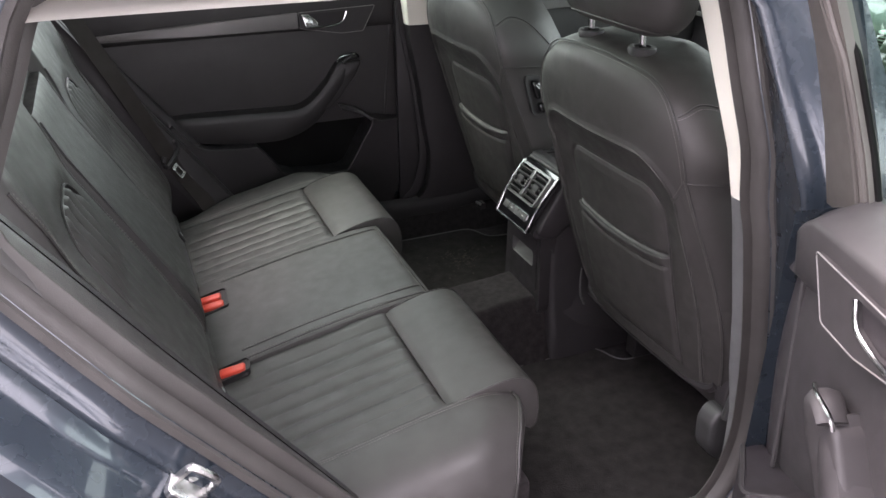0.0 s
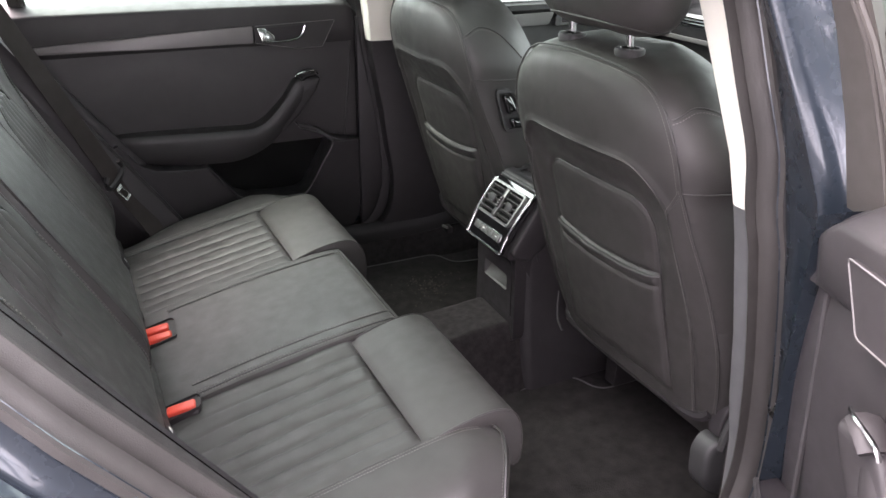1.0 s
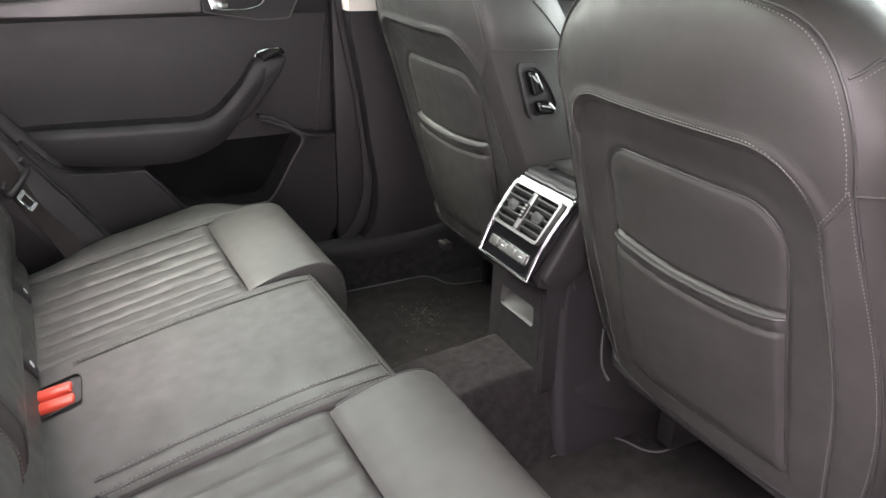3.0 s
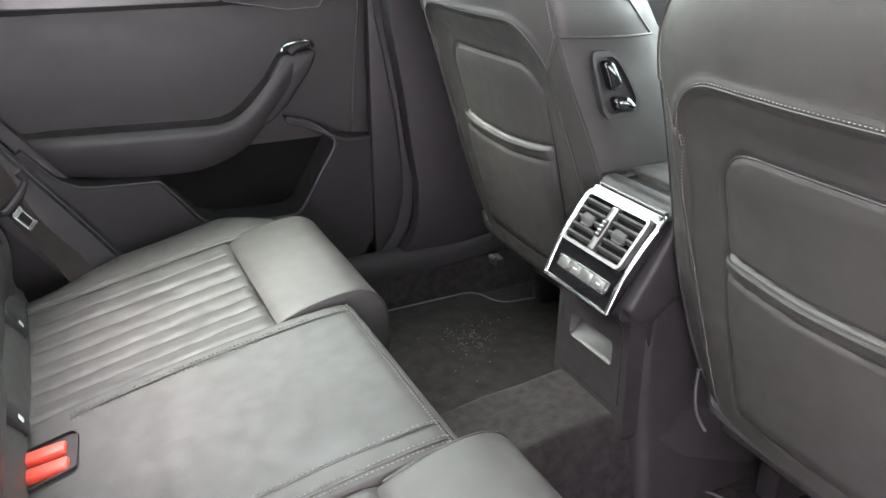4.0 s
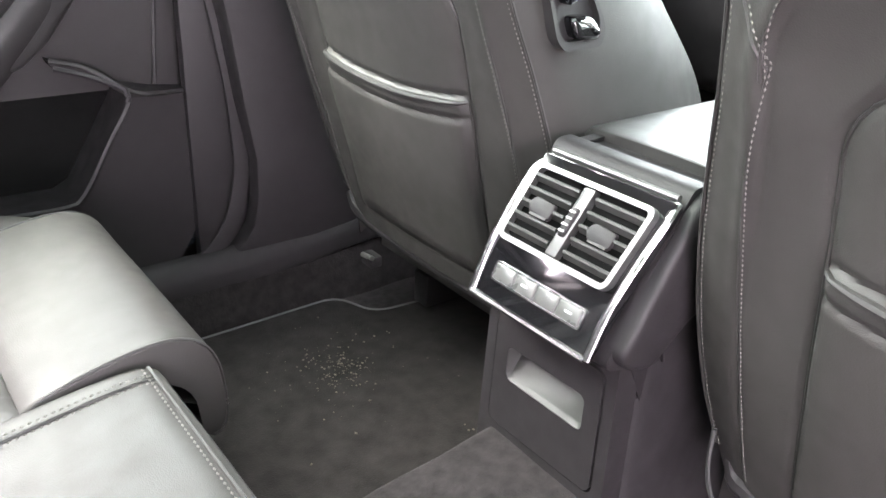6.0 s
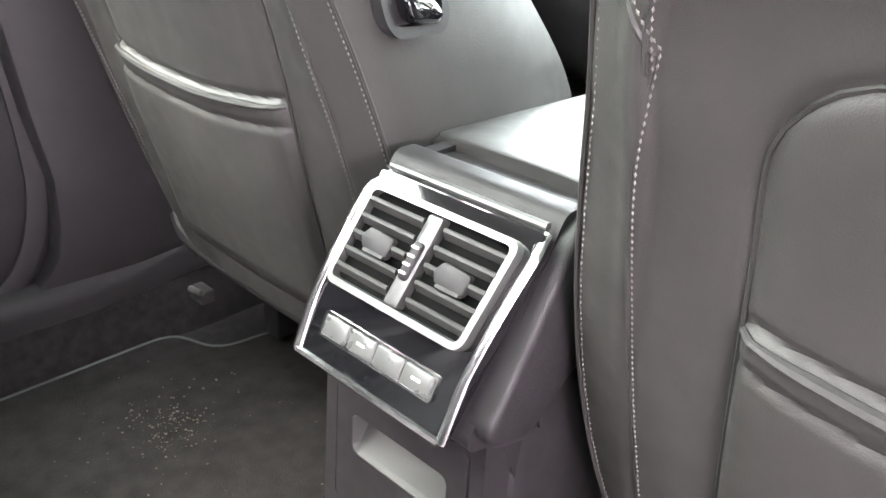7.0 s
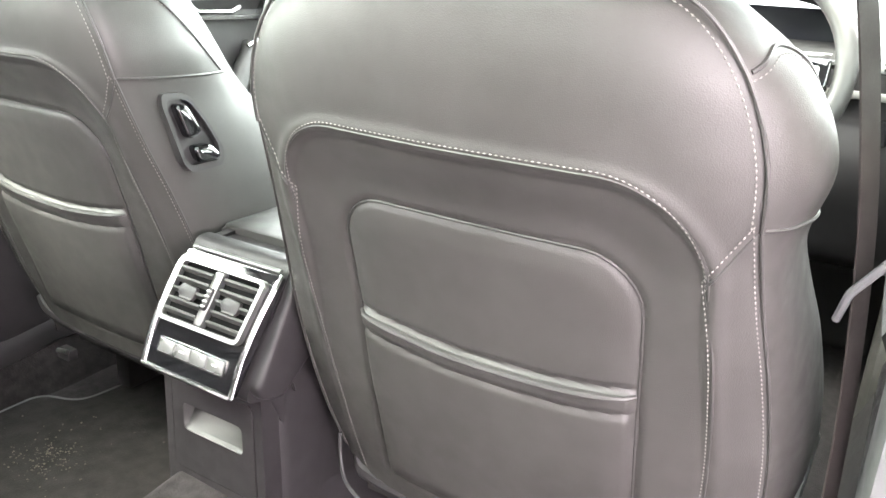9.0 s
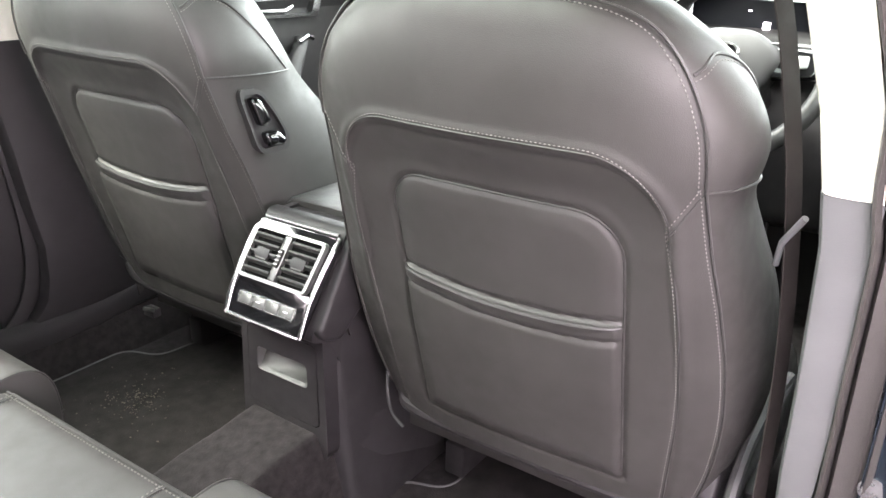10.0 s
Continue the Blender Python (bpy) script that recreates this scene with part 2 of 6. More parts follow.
def slab(outline, d0, d1, place, edge=0.0):
    """A plate of an outline between two depths; place(u, v, d) gives the point; edge: rounding of the front at d0."""
    c = Vector((sum(p[0] for p in outline) / len(outline), sum(p[1] for p in outline) / len(outline)))
    rows = [[place(u, v, d1) for u, v in outline]]
    if edge:
        sign = 1 if d1 > d0 else -1
        for s in (1.0, 0.6, 0.25, 0.0):
            inset = edge * (1 - math.sqrt(max(0, 1 - (1 - s) ** 2)))
            row = []
            for u, v in outline:
                d = Vector((u, v)) - c
                k = max(d.length - inset * 1.2, 0) / max(d.length, 1e-6)
                row.append(place(c.x + d.x * k, c.y + d.y * k, d0 + sign * edge * s))
            rows.append(row)
    else:
        rows.append([place(u, v, d0) for u, v in outline])
    return loft(rows)


def ring(outline, inner, d0, d1, place):
    """A frame between two outlines of equal length."""
    rows = [[place(u, v, d1) for u, v in outline], [place(u, v, d0) for u, v in outline],
            [place(u, v, d0) for u, v in inner], [place(u, v, d1) for u, v in inner]]
    return grid(rows, close_u=True, close_v=True)


def holed(outer, hole, d0, d1, place):
    """A plate with an opening through it."""
    bm = bmesh.new()
    loops = []
    for loop in (outer, hole):
        vs = [bm.verts.new((u, v, 0)) for u, v in loop]
        loops.append(vs)
        for k in range(len(vs)):
            bm.edges.new((vs[k - 1], vs[k]))
    bmesh.ops.triangle_fill(bm, edges=bm.edges[:], use_beauty=True, use_dissolve=False)
    bm.verts.index_update()
    flat = [tuple(v.index for v in f.verts) for f in bm.faces]
    n = len(bm.verts)
    co = [(v.co.x, v.co.y) for v in bm.verts]
    bm.free()
    verts = [place(u, v, d0) for u, v in co] + [place(u, v, d1) for u, v in co]
    faces = flat + [tuple(i + n for i in reversed(f)) for f in flat]
    a, b = len(outer), len(hole)
    for lo, m in ((0, a), (a, b)):
        for k in range(m):
            i, j = lo + k, lo + (k + 1) % m
            faces.append((i, j, j + n, i + n))
    return verts, faces


def stitches(points, parent, name="stitching", pitch=0.0050, long=0.0038, wide=0.0017, mat=None):
    """A row of thread stitches laid along points."""
    p = [Vector(q) for q in points]
    pieces, rest = [], 0.0
    for a, b in zip(p, p[1:]):
        d = b - a
        if d.length < 1e-6:
            continue
        t = d.normalized()
        s = rest
        while s < d.length:
            c = a + t * s
            side = t.cross(Vector((0, 0, 1)))
            side = side.normalized() if side.length > 0.05 else Vector((0, 1, 0))
            up = side.cross(t)
            e, w, h = t * (long / 2), side * (wide / 2), up * (wide / 2)
            vs = [c - e * 1.0, c + w, c + h, c - w, c - h, c + e]
            pieces.append((vs, [(0, 2, 1), (0, 3, 2), (0, 4, 3), (0, 1, 4), (5, 1, 2), (5, 2, 3), (5, 3, 4), (5, 4, 1)]))
            s += pitch
        rest = s - d.length
    v, f = merge(*pieces)
    return build(name, v, f, mat or STITCH, parent, "pale contrast stitching", fix=False, smooth=False)


# ---- opening of the rear doors ----
def tumble(z):
    """Half width of the cabin side at a height."""
    return 0.785 if z < 1.0 else 0.785 - 0.125 * ((z - 1.0) / 0.42) ** 1.15


OPENING = [(-0.30, 0.430), (-0.46, 0.445), (-0.58, 0.545), (-0.665, 0.648), (-0.754, 0.767), (-0.83, 0.868), (-0.918, 0.986), (-1.0, 1.093), (-1.045, 1.155),
           (-1.048, 1.19), (-1.036, 1.225), (-1.0, 1.305), (-0.962, 1.385), (-0.90, 1.432), (-0.78, 1.445), (-0.50, 1.452), (-0.29, 1.447), (-0.195, 1.43), (-0.135, 1.385), (-0.117, 1.32), (-0.104, 1.213),
           (-0.091, 1.13), (-0.078, 1.035), (-0.050, 0.90), (-0.029, 0.78), (-0.017, 0.66), (-0.020, 0.575), (-0.05, 0.49), (-0.12, 0.44)]


def opening_path(side, step=0.02):
    flat = spline([(x, 0, z) for x, z in OPENING], step, closed=True)
    return [Vector((p.x, side * (tumble(p.z) + 0.018 * smoothstep(-0.4, -0.75, p.x) - 0.02 * smoothstep(-0.4, -0.1, p.x) * smoothstep(1.15, 1.02, p.z)), p.z)) for p in flat]


def around(path, section, side):
    """A section (outward from the opening, away from the cabin) swept round the opening."""
    n = len(path)
    rows = []
    for k in range(n):
        t = path[(k + 1) % n] - path[k - 1]
        out = Vector((t.z, 0, -t.x)).normalized()
        if (path[k] - Vector((-0.45, path[k].y, 0.95))).dot(out) < 0:
            out = -out
        slim = 1 - 0.72 * smoothstep(-0.4, -0.15, path[k].x)
        rows.append([path[k] + out * o + Vector((0, side * d * (slim if d < 0 else 1), 0)) for o, d in section])
    return grid(rows, close_v=True)


# ---- ground and car shell ----
def ground():
    rows = [[(x, y, 0) for x in (-400, -8, 8, 400)] for y in (-400, -8, 8, 400)]
    solo(build("ground", *grid(rows), ASPHALT), "grey asphalt ground under the car", "ground", kind="structure")


ground()


def floor():
    def height(x, y):
        t = smoothstep(0.132, 0.066, abs(y - 0.02))
        z = 0.322 + (0.178 - 0.03 * smoothstep(0.0, -0.4, x)) * t
        z += 0.115 * smoothstep(0.702, 0.738, abs(y))
        return z
    ys = sorted(set([-0.80 + 0.02 * k for k in range(81)] + [-0.13 + 0.005 * k for k in range(61)]))
    rows = [[(x, y, height(x, y) + 0.002 * math.sin(37 * x + 23 * y)) for y in ys] for x in [-0.9 + 0.04 * k for k in range(60)]]
    solo(build("floor", *grid(rows), CARPET), "black carpeted car floor with a centre tunnel", "floor", kind="structure")


floor()


def shell():
    body = thing("car_body", (0, 0, 0.15), "dark blue-grey metallic car body with open rear door", "car body", kind="structure")
    for side in (-1, 1):
        path = opening_path(side)
        build("jamb", *around(path, [(0.010, 0.024), (0.016, 0.031), (0.020, 0.0335), (0.024, 0.0325), (0.036, 0.035), (0.042, 0.0365), (0.047, 0.041), (0.051, 0.0415), (0.056, 0.040), (0.064, 0.046), (0.074, 0.060), (0.080, 0.105), (0.095, 0.130)], side), PAINT, body,
              "blue-grey painted door jamb")
        # far seal takes the darker plastic colour to stand in for cabin shade
        build("door_seal", *around(path, [(0.016, -0.046), (0.0, -0.047), (-0.010, -0.040), (-0.011, -0.030), (-0.004, -0.022), (0.010, -0.019), (0.012, -0.014), (0.004, -0.010), (-0.001, -0.002), (0.002, 0.010), (0.009, 0.018), (0.0155, 0.0205), (0.0155, 0.024), (0.010, 0.027), (0.012, 0.033), (0.020, 0.034), (0.024, 0.028)], side),
              RUBBER if side < 0 else PLASTIC, body, "grey-black double-lipped rubber seal")
        # outer skin: flank behind and below the opening, front fender and door zone
        def skin(name, xs, zs, out=0.133):
            rows = [[(x, side * (tumble(z) + out - 0.05 * smoothstep(0.75, 0.35, z)), z) for x in xs] for z in zs]
            build(name, *grid(rows), PAINT, body)
        skin("rear_wing", [-1.9, -1.5, -1.3, -1.2], [0.3 + 0.08 * k for k in range(11)])
        skin("front_wing", [0.06, 0.4, 0.8, 1.3, 1.9], [0.3 + 0.08 * k for k in range(11)])
        wing = []
        for j in range(9):
            s = j / 8
            wing.append([Vector((p.x, p.y, p.z)) for p in [Vector((x, side * (tumble(z) + 0.121), z)) for x, z in
                        [(-1.20 * (1 - s) + s * q[0], q[1]) for q in [(-0.50, 0.33), (-0.60, 0.42), (-0.68, 0.51), (-0.76, 0.62), (-0.83, 0.71), (-0.994, 0.929), (-1.075, 1.036), (-1.12, 1.10), (-1.13, 1.13)]]]])
        build("rear_quarter", *grid(wing), PAINT, body)
        sill = [[(x, side * y, z) for x in (-0.45, -0.2, 0.0, 0.06)] for y, z in ((0.80, 0.36), (0.88, 0.38), (0.895, 0.34), (0.89, 0.25), (0.84, 0.18))]
        build("sill_skin", *grid(sill), PAINT, body)
    for x in (-1.32, 1.36):
        for side in (-1, 1):
            ang = [2 * math.pi * k / 40 for k in range(40)]
            disc = lambda r, y: [(x + r * math.cos(a), side * y, 0.315 + r * math.sin(a)) for a in ang]
            tyre = build("wheel", *loft([disc(r, y) for r, y in ((0.20, 0.70), (0.29, 0.70), (0.311, 0.715), (0.314, 0.78), (0.311, 0.855), (0.29, 0.872), (0.21, 0.868))]), RUBBER, body, "black rubber tyre")
            build("rim", *loft([disc(r, y) for r, y in ((0.212, 0.80), (0.212, 0.872), (0.198, 0.874), (0.19, 0.85), (0.05, 0.86), (0.03, 0.872))]), SILVER, tyre, "silver alloy rim")
    def roof_z(x, y):
        return 1.50 - 0.09 * (abs(y) / 0.72) ** 3 - 0.05 * smoothstep(-0.9, -2.0, x) - 0.04 * smoothstep(0.1, 0.5, x)
    xs = [-1.5, -1.3, -1.1, -0.95, -0.8, -0.6, -0.4, -0.2, 0.0, 0.15, 0.3, 0.5, 0.66]
    ys = [-0.72, -0.66, -0.60, -0.52, -0.44, -0.3, -0.15, 0.0, 0.15, 0.3, 0.44, 0.52, 0.60, 0.66, 0.72]
    def sheet(lower, inside):
        verts = [(x, y * (0.97 if lower else 1.0), roof_z(x, y) - lower) for y in ys for x in xs]
        faces = []
        for r in range(len(ys) - 1):
            for c in range(len(xs) - 1):
                glazed = abs(ys[r] + ys[r + 1]) < 0.9 and xs[c] >= -0.96 and xs[c + 1] <= 0.16
                if glazed == inside:
                    faces.append((r * len(xs) + c, r * len(xs) + c + 1, (r + 1) * len(xs) + c + 1, (r + 1) * len(xs) + c))
        return verts, faces
    build("roof_skin", *sheet(0.0, False), PAINT, body)
    # unseen roof opening, added to brighten seats and floor from above
    build("added_roof_glass", *sheet(0.004, True), ADDED_ROOF_GLASS, body, "tinted glass roof panel")
    solo(build("ceiling", *sheet(0.045, False), HEADLINER), "pale grey fabric headliner inside the car roof", "ceiling", kind="structure")
    # bonnet, boot and bulkheads close the shell
    bonnet = [[(x, y, 1.0 - 0.12 * smoothstep(1.35, 2.4, x) - 0.05 * (abs(y) / 0.8) ** 2) for x in (1.35, 1.6, 1.9, 2.3)] for y in (-0.85, -0.4, 0, 0.4, 0.85)]
    build("bonnet", *grid(bonnet), PAINT, body)
    build("boot_deck", *box((-2.2, -0.8, 0.95), (-1.75, 0.8, 1.03), 0.03), PAINT, body)
    build("rear_bulkhead", *box((-1.9, -0.8, 0.3), (-1.86, 0.8, 1.0)), PLASTIC, body)
    build("underbody", *box((-1.9, -0.84, 0.22), (1.5, 0.84, 0.29)), PLASTIC, body)
    build("firewall", *box((1.42, -0.82, 0.3), (1.46, 0.82, 1.0)), PLASTIC, body)
    build("parcel_shelf", *box((-1.75, -0.72, 1.06), (-1.12, 0.72, 1.09), 0.01), PLASTIC, body)


shell()


def pillar_loft(levels):
    """levels: (z, x0, x1, y inner, y outer), y as half widths times side."""
    rows = []
    for z, x0, x1, yi, yo in levels:
        r = 0.012 * (1 if x1 > x0 else -1)
        s = 1 if yo > yi else -1
        rr = 0.012 * s
        rows.append([(x0, yo, z), (x0, yi + rr, z), (x0 + 0.3 * r, yi + 0.3 * rr, z), (x0 + r, yi, z), ((x0 + x1) / 2, yi - 0.004 * s, z), (x1 - r, yi, z), (x1 - 0.3 * r, yi + 0.3 * rr, z), (x1, yi + rr, z), (x1, yo, z)])
    return loft(rows)


def pillars():
    for side in (-1, 1):
        s = side
        upper = pillar_loft([(1.445, -0.165, -0.05, s * 0.565, s * 0.637), (1.31, -0.113, 0.0, s * 0.62, s * 0.679), (1.20, -0.102, 0.018, s * 0.665, s * 0.718), (1.11, -0.084, 0.035, s * 0.690, s * 0.742), (1.04, -0.0745, 0.05, s * 0.703, s * 0.754)])
        lower = pillar_loft([(1.039, -0.073, 0.052, s * 0.702, s * 0.755), (0.986, -0.066, 0.06, s * 0.709, s * 0.755), (0.83, -0.037, 0.085, s * 0.712, s * 0.753), (0.713, -0.021, 0.11, s * 0.713, s * 0.750), (0.62, -0.004, 0.14, s * 0.716, s * 0.743), (0.55, -0.004, 0.17, s * 0.719, s * 0.75), (0.50, -0.010, 0.21, s * 0.726, s * 0.76), (0.472, -0.024, 0.25, s * 0.733, s * 0.768), (0.445, -0.05, 0.30, s * 0.742, s * 0.772)])
        solo(build("pillar_trim_upper", *upper, CREAM), "pale cream upper trim of the door pillar", "pillar trim", kind="structure")
        # same trim both sides: near one coloured as lit, far one as shaded
        solo(build("pillar_trim_lower", *lower, PLASTIC if side > 0 else PILLAR_LIT), "grained plastic lower pillar trim, coloured lighter on the lit near side", "pillar trim", kind="structure")
        # outer painted face of the pillar, with a crease along its rear edge
        rows = []
        for z, xi, yi, xc, yc in ((1.45, -0.15, 0.63, -0.20, 0.68), (1.33, -0.105, 0.70, -0.133, 0.76), (1.246, -0.093, 0.74, -0.119, 0.80), (1.168, -0.085, 0.76, -0.113, 0.84), (1.10, -0.075, 0.770, -0.097, 0.86), (1.0, -0.058, 0.78, -0.078, 0.872),
                                  (0.90, -0.040, 0.78, -0.062, 0.88), (0.75, -0.012, 0.78, -0.034, 0.885), (0.55, -0.004, 0.78, -0.018, 0.885), (0.36, -0.004, 0.78, -0.018, 0.885)):
            rows.append([(xi + 0.02, s * (yi - 0.02), z), (xi + 0.004, s * (yi + 0.010), z), (xi * 0.5 + xc * 0.5 + 0.004, s * (yi * 0.5 + yc * 0.5), z), (xc + 0.005, s * (yc - 0.012), z), (xc, s * (yc - 0.003), z), (xc + 0.002, s * (yc + 0.003), z),
                         (xc + 0.014, s * (yc + 0.012), z), (xc + 0.045, s * (yc + 0.022), z), (xc + 0.16, s * (yc + 0.026), z), (xc + 0.16, s * (yi - 0.02), z)])
        solo(build("pillar_skin", *loft(rows), PAINT if s < 0 else PLASTIC), "blue-grey painted outer face of the door pillar" if s < 0 else "black outer face of the door pillar", "pillar", kind="structure")
        # sill trim with a rounded top
        prof = [(0.727, 0.40), (0.727, 0.425), (0.731, 0.444), (0.742, 0.456), (0.757, 0.460), (0.770, 0.452), (0.778, 0.40), (0.778, 0.36)]
        rows = [[(x, s * y, z + 0.02 * smoothstep(0.05, 0.25, x)) for y, z in prof] for x in (-0.48, -0.3, -0.1, 0.0, 0.1, 0.2, 0.3, 0.6, 1.2)]
        solo(build("sill_trim", *loft(rows), PLASTIC), "black grained plastic door sill trim", "sill", kind="structure")
        if side > 0:
            solo(build("sill_cover", *box((-0.70, 0.835, 0.28), (0.10, 0.86, 0.62), 0.004), PLASTIC), "black inner panel behind the closed door's lower edge", "trim", kind="structure")
            solo(build("jamb_cover", *box((-0.092, 0.768, 0.44), (0.05, 0.790, 1.10), 0.003), PLASTIC), "black trim behind the closed door's front edge", "trim", kind="structure")
        # inner rear pillar beside the back window
        cp = pillar_loft([(1.44, -1.25, -1.0, s * 0.56, s * 0.62), (1.25, -1.35, -1.09, s * 0.63, s * 0.69), (1.12, -1.45, -1.13, s * 0.66, s * 0.74)])
        solo(build("rear_pillar_trim", *cp, CREAM), "pale cream trim of the rear pillar", "pillar trim", kind="structure")


pillars()


def windows():
    def pane(name, corners, mat=GLASS):
        ob = build(name, *grid([[corners[0], corners[1]], [corners[3], corners[2]]]), mat)
        solo(ob, "clear car window glass", "window", kind="structure")
    pane("window_1", [(0.64, -0.58, 1.43), (0.64, 0.58, 1.43), (1.46, 0.72, 1.0), (1.46, -0.72, 1.0)])
    for side in (-1, 1):
        post = [Vector((0.40, side * 0.64, 1.425)), Vector((0.72, side * 0.665, 1.36)), Vector((1.10, side * 0.72, 1.18)), Vector((1.48, side * 0.76, 1.0))]
        solo(build("windscreen_pillar", *tube(spline(post, 0.05), 0.05, 10, squash=(1.0, 0.8)), CREAM), "pale cream trim of the windscreen pillar", "pillar trim", kind="structure")
    pane("window_2", [(-1.50, -0.52, 1.40), (-1.50, 0.52, 1.40), (-1.95, 0.62, 1.02), (-1.95, -0.62, 1.02)], REAR_GLASS)
    for side in (1, -1):
        pane("window_3" if side > 0 else "window_4", [(0.02, side * 0.64, 1.43), (0.55, side * 0.62, 1.42), (1.2, side * 0.80, 1.06), (0.02, side * 0.82, 1.06)])


windows()


# ---- front seats ----
REAR = table([(0.50, 0.066), (0.573, 0.046), (0.61, 0.034), (0.70, 0.008), (0.776, -0.016), (0.87, -0.048), (0.966, -0.084), (1.035, -0.108), (1.10, -0.122), (1.15, -0.126), (1.18, -0.122),
              (1.198, -0.105), (1.208, -0.07), (1.214, -0.03)])
FRONT = table([(0.50, 0.36), (0.70, 0.33), (0.83, 0.29), (0.93, 0.215), (1.03, 0.13), (1.10, 0.09), (1.18, 0.06), (1.208, 0.04), (1.214, 0.02)])
HALF = table([(0.50, 0.222), (0.573, 0.245), (0.65, 0.262), (0.75, 0.270), (0.85, 0.262), (0.95, 0.246), (1.0, 0.238), (1.06, 0.236), (1.10, 0.226), (1.135, 0.208), (1.165, 0.178), (1.185, 0.150), (1.20, 0.118), (1.214, 0.08)])
BULGE = table([(0.5, 0.0), (0.60, 0.012), (0.75, 0.022), (0.88, 0.018), (0.98, 0.012), (1.06, 0.030), (1.13, 0.024), (1.18, 0.010), (1.21, 0.0)])


def rounded_top(u, z, half, top, r):
    """Signed distance to an arch: a strip of that half width with rounded upper corners; inside is negative."""
    dx, dz = abs(u) - half + r, z - top + r
    return (math.hypot(max(dx, 0), max(dz, 0)) + min(max(dx, dz), 0)) - r


def hoop(u, z):
    half = 0.208 + 0.012 * smoothstep(0.95, 0.75, z) - 0.01 * smoothstep(0.70, 0.55, z)
    return rounded_top(u, z, half, 1.041, 0.085)


def hem(u):
    return 0.835 - 0.014 * (1 - (u / 0.155) ** 2)


def seat_relief(u, z):
    """How far the rear of the backrest stands back (towards the rear seat)."""
    d = 0.0
    h = hoop(u, z)
    low = smoothstep(0.66, 0.96, z)
    d -= (0.006 * smoothstep(0.003, -0.006, h) + 0.013 * smoothstep(0.002, -0.055, h)) * low
    d += 0.003 * math.exp(-((h - 0.008) / 0.007) ** 2) * low
    d -= 0.0022 * math.exp(-(h / 0.005) ** 2) * (1 - low)
    p = max(rounded_top(u, z, 0.155, 0.973, 0.055), 0.585 - z)
    d -= 0.004 * math.exp(-(p / 0.0048) ** 2)
    if p < 0.02:
        d += 0.004 * smoothstep(0.002, -0.03, p)
    if abs(u) < 0.157 and p < 0.004:
        e = z - hem(u)
        ends = smoothstep(0.157, 0.147, abs(u))
        d -= 0.004 * math.exp(-((e - 0.004) / 0.004) ** 2) * ends
        if e < 0:
            d += 0.0075 * smoothstep(0.0, -0.006, e) * (1 - 0.5 * smoothstep(-0.05, -0.2, e)) * ends
            d -= 0.0040 * math.exp(-((e + 0.023) / 0.0042) ** 2) * ends
    # soft pulls in the leather
    d += 0.0012 * noise.noise((u * 14, z * 11, 2.0)) + 0.002 * noise.noise((u * 6, z * 5, 7.0))
    return d


def seat_rear(u, z, lift=0.0):
    """A point of the backrest's rear face in seat coordinates."""
    w = HALF(z)
    s = min(abs(u) / w, 1)
    return REAR(z) + 0.022 * s ** 2.4 + 0.010 * s ** 8 - seat_relief(u, z) - lift


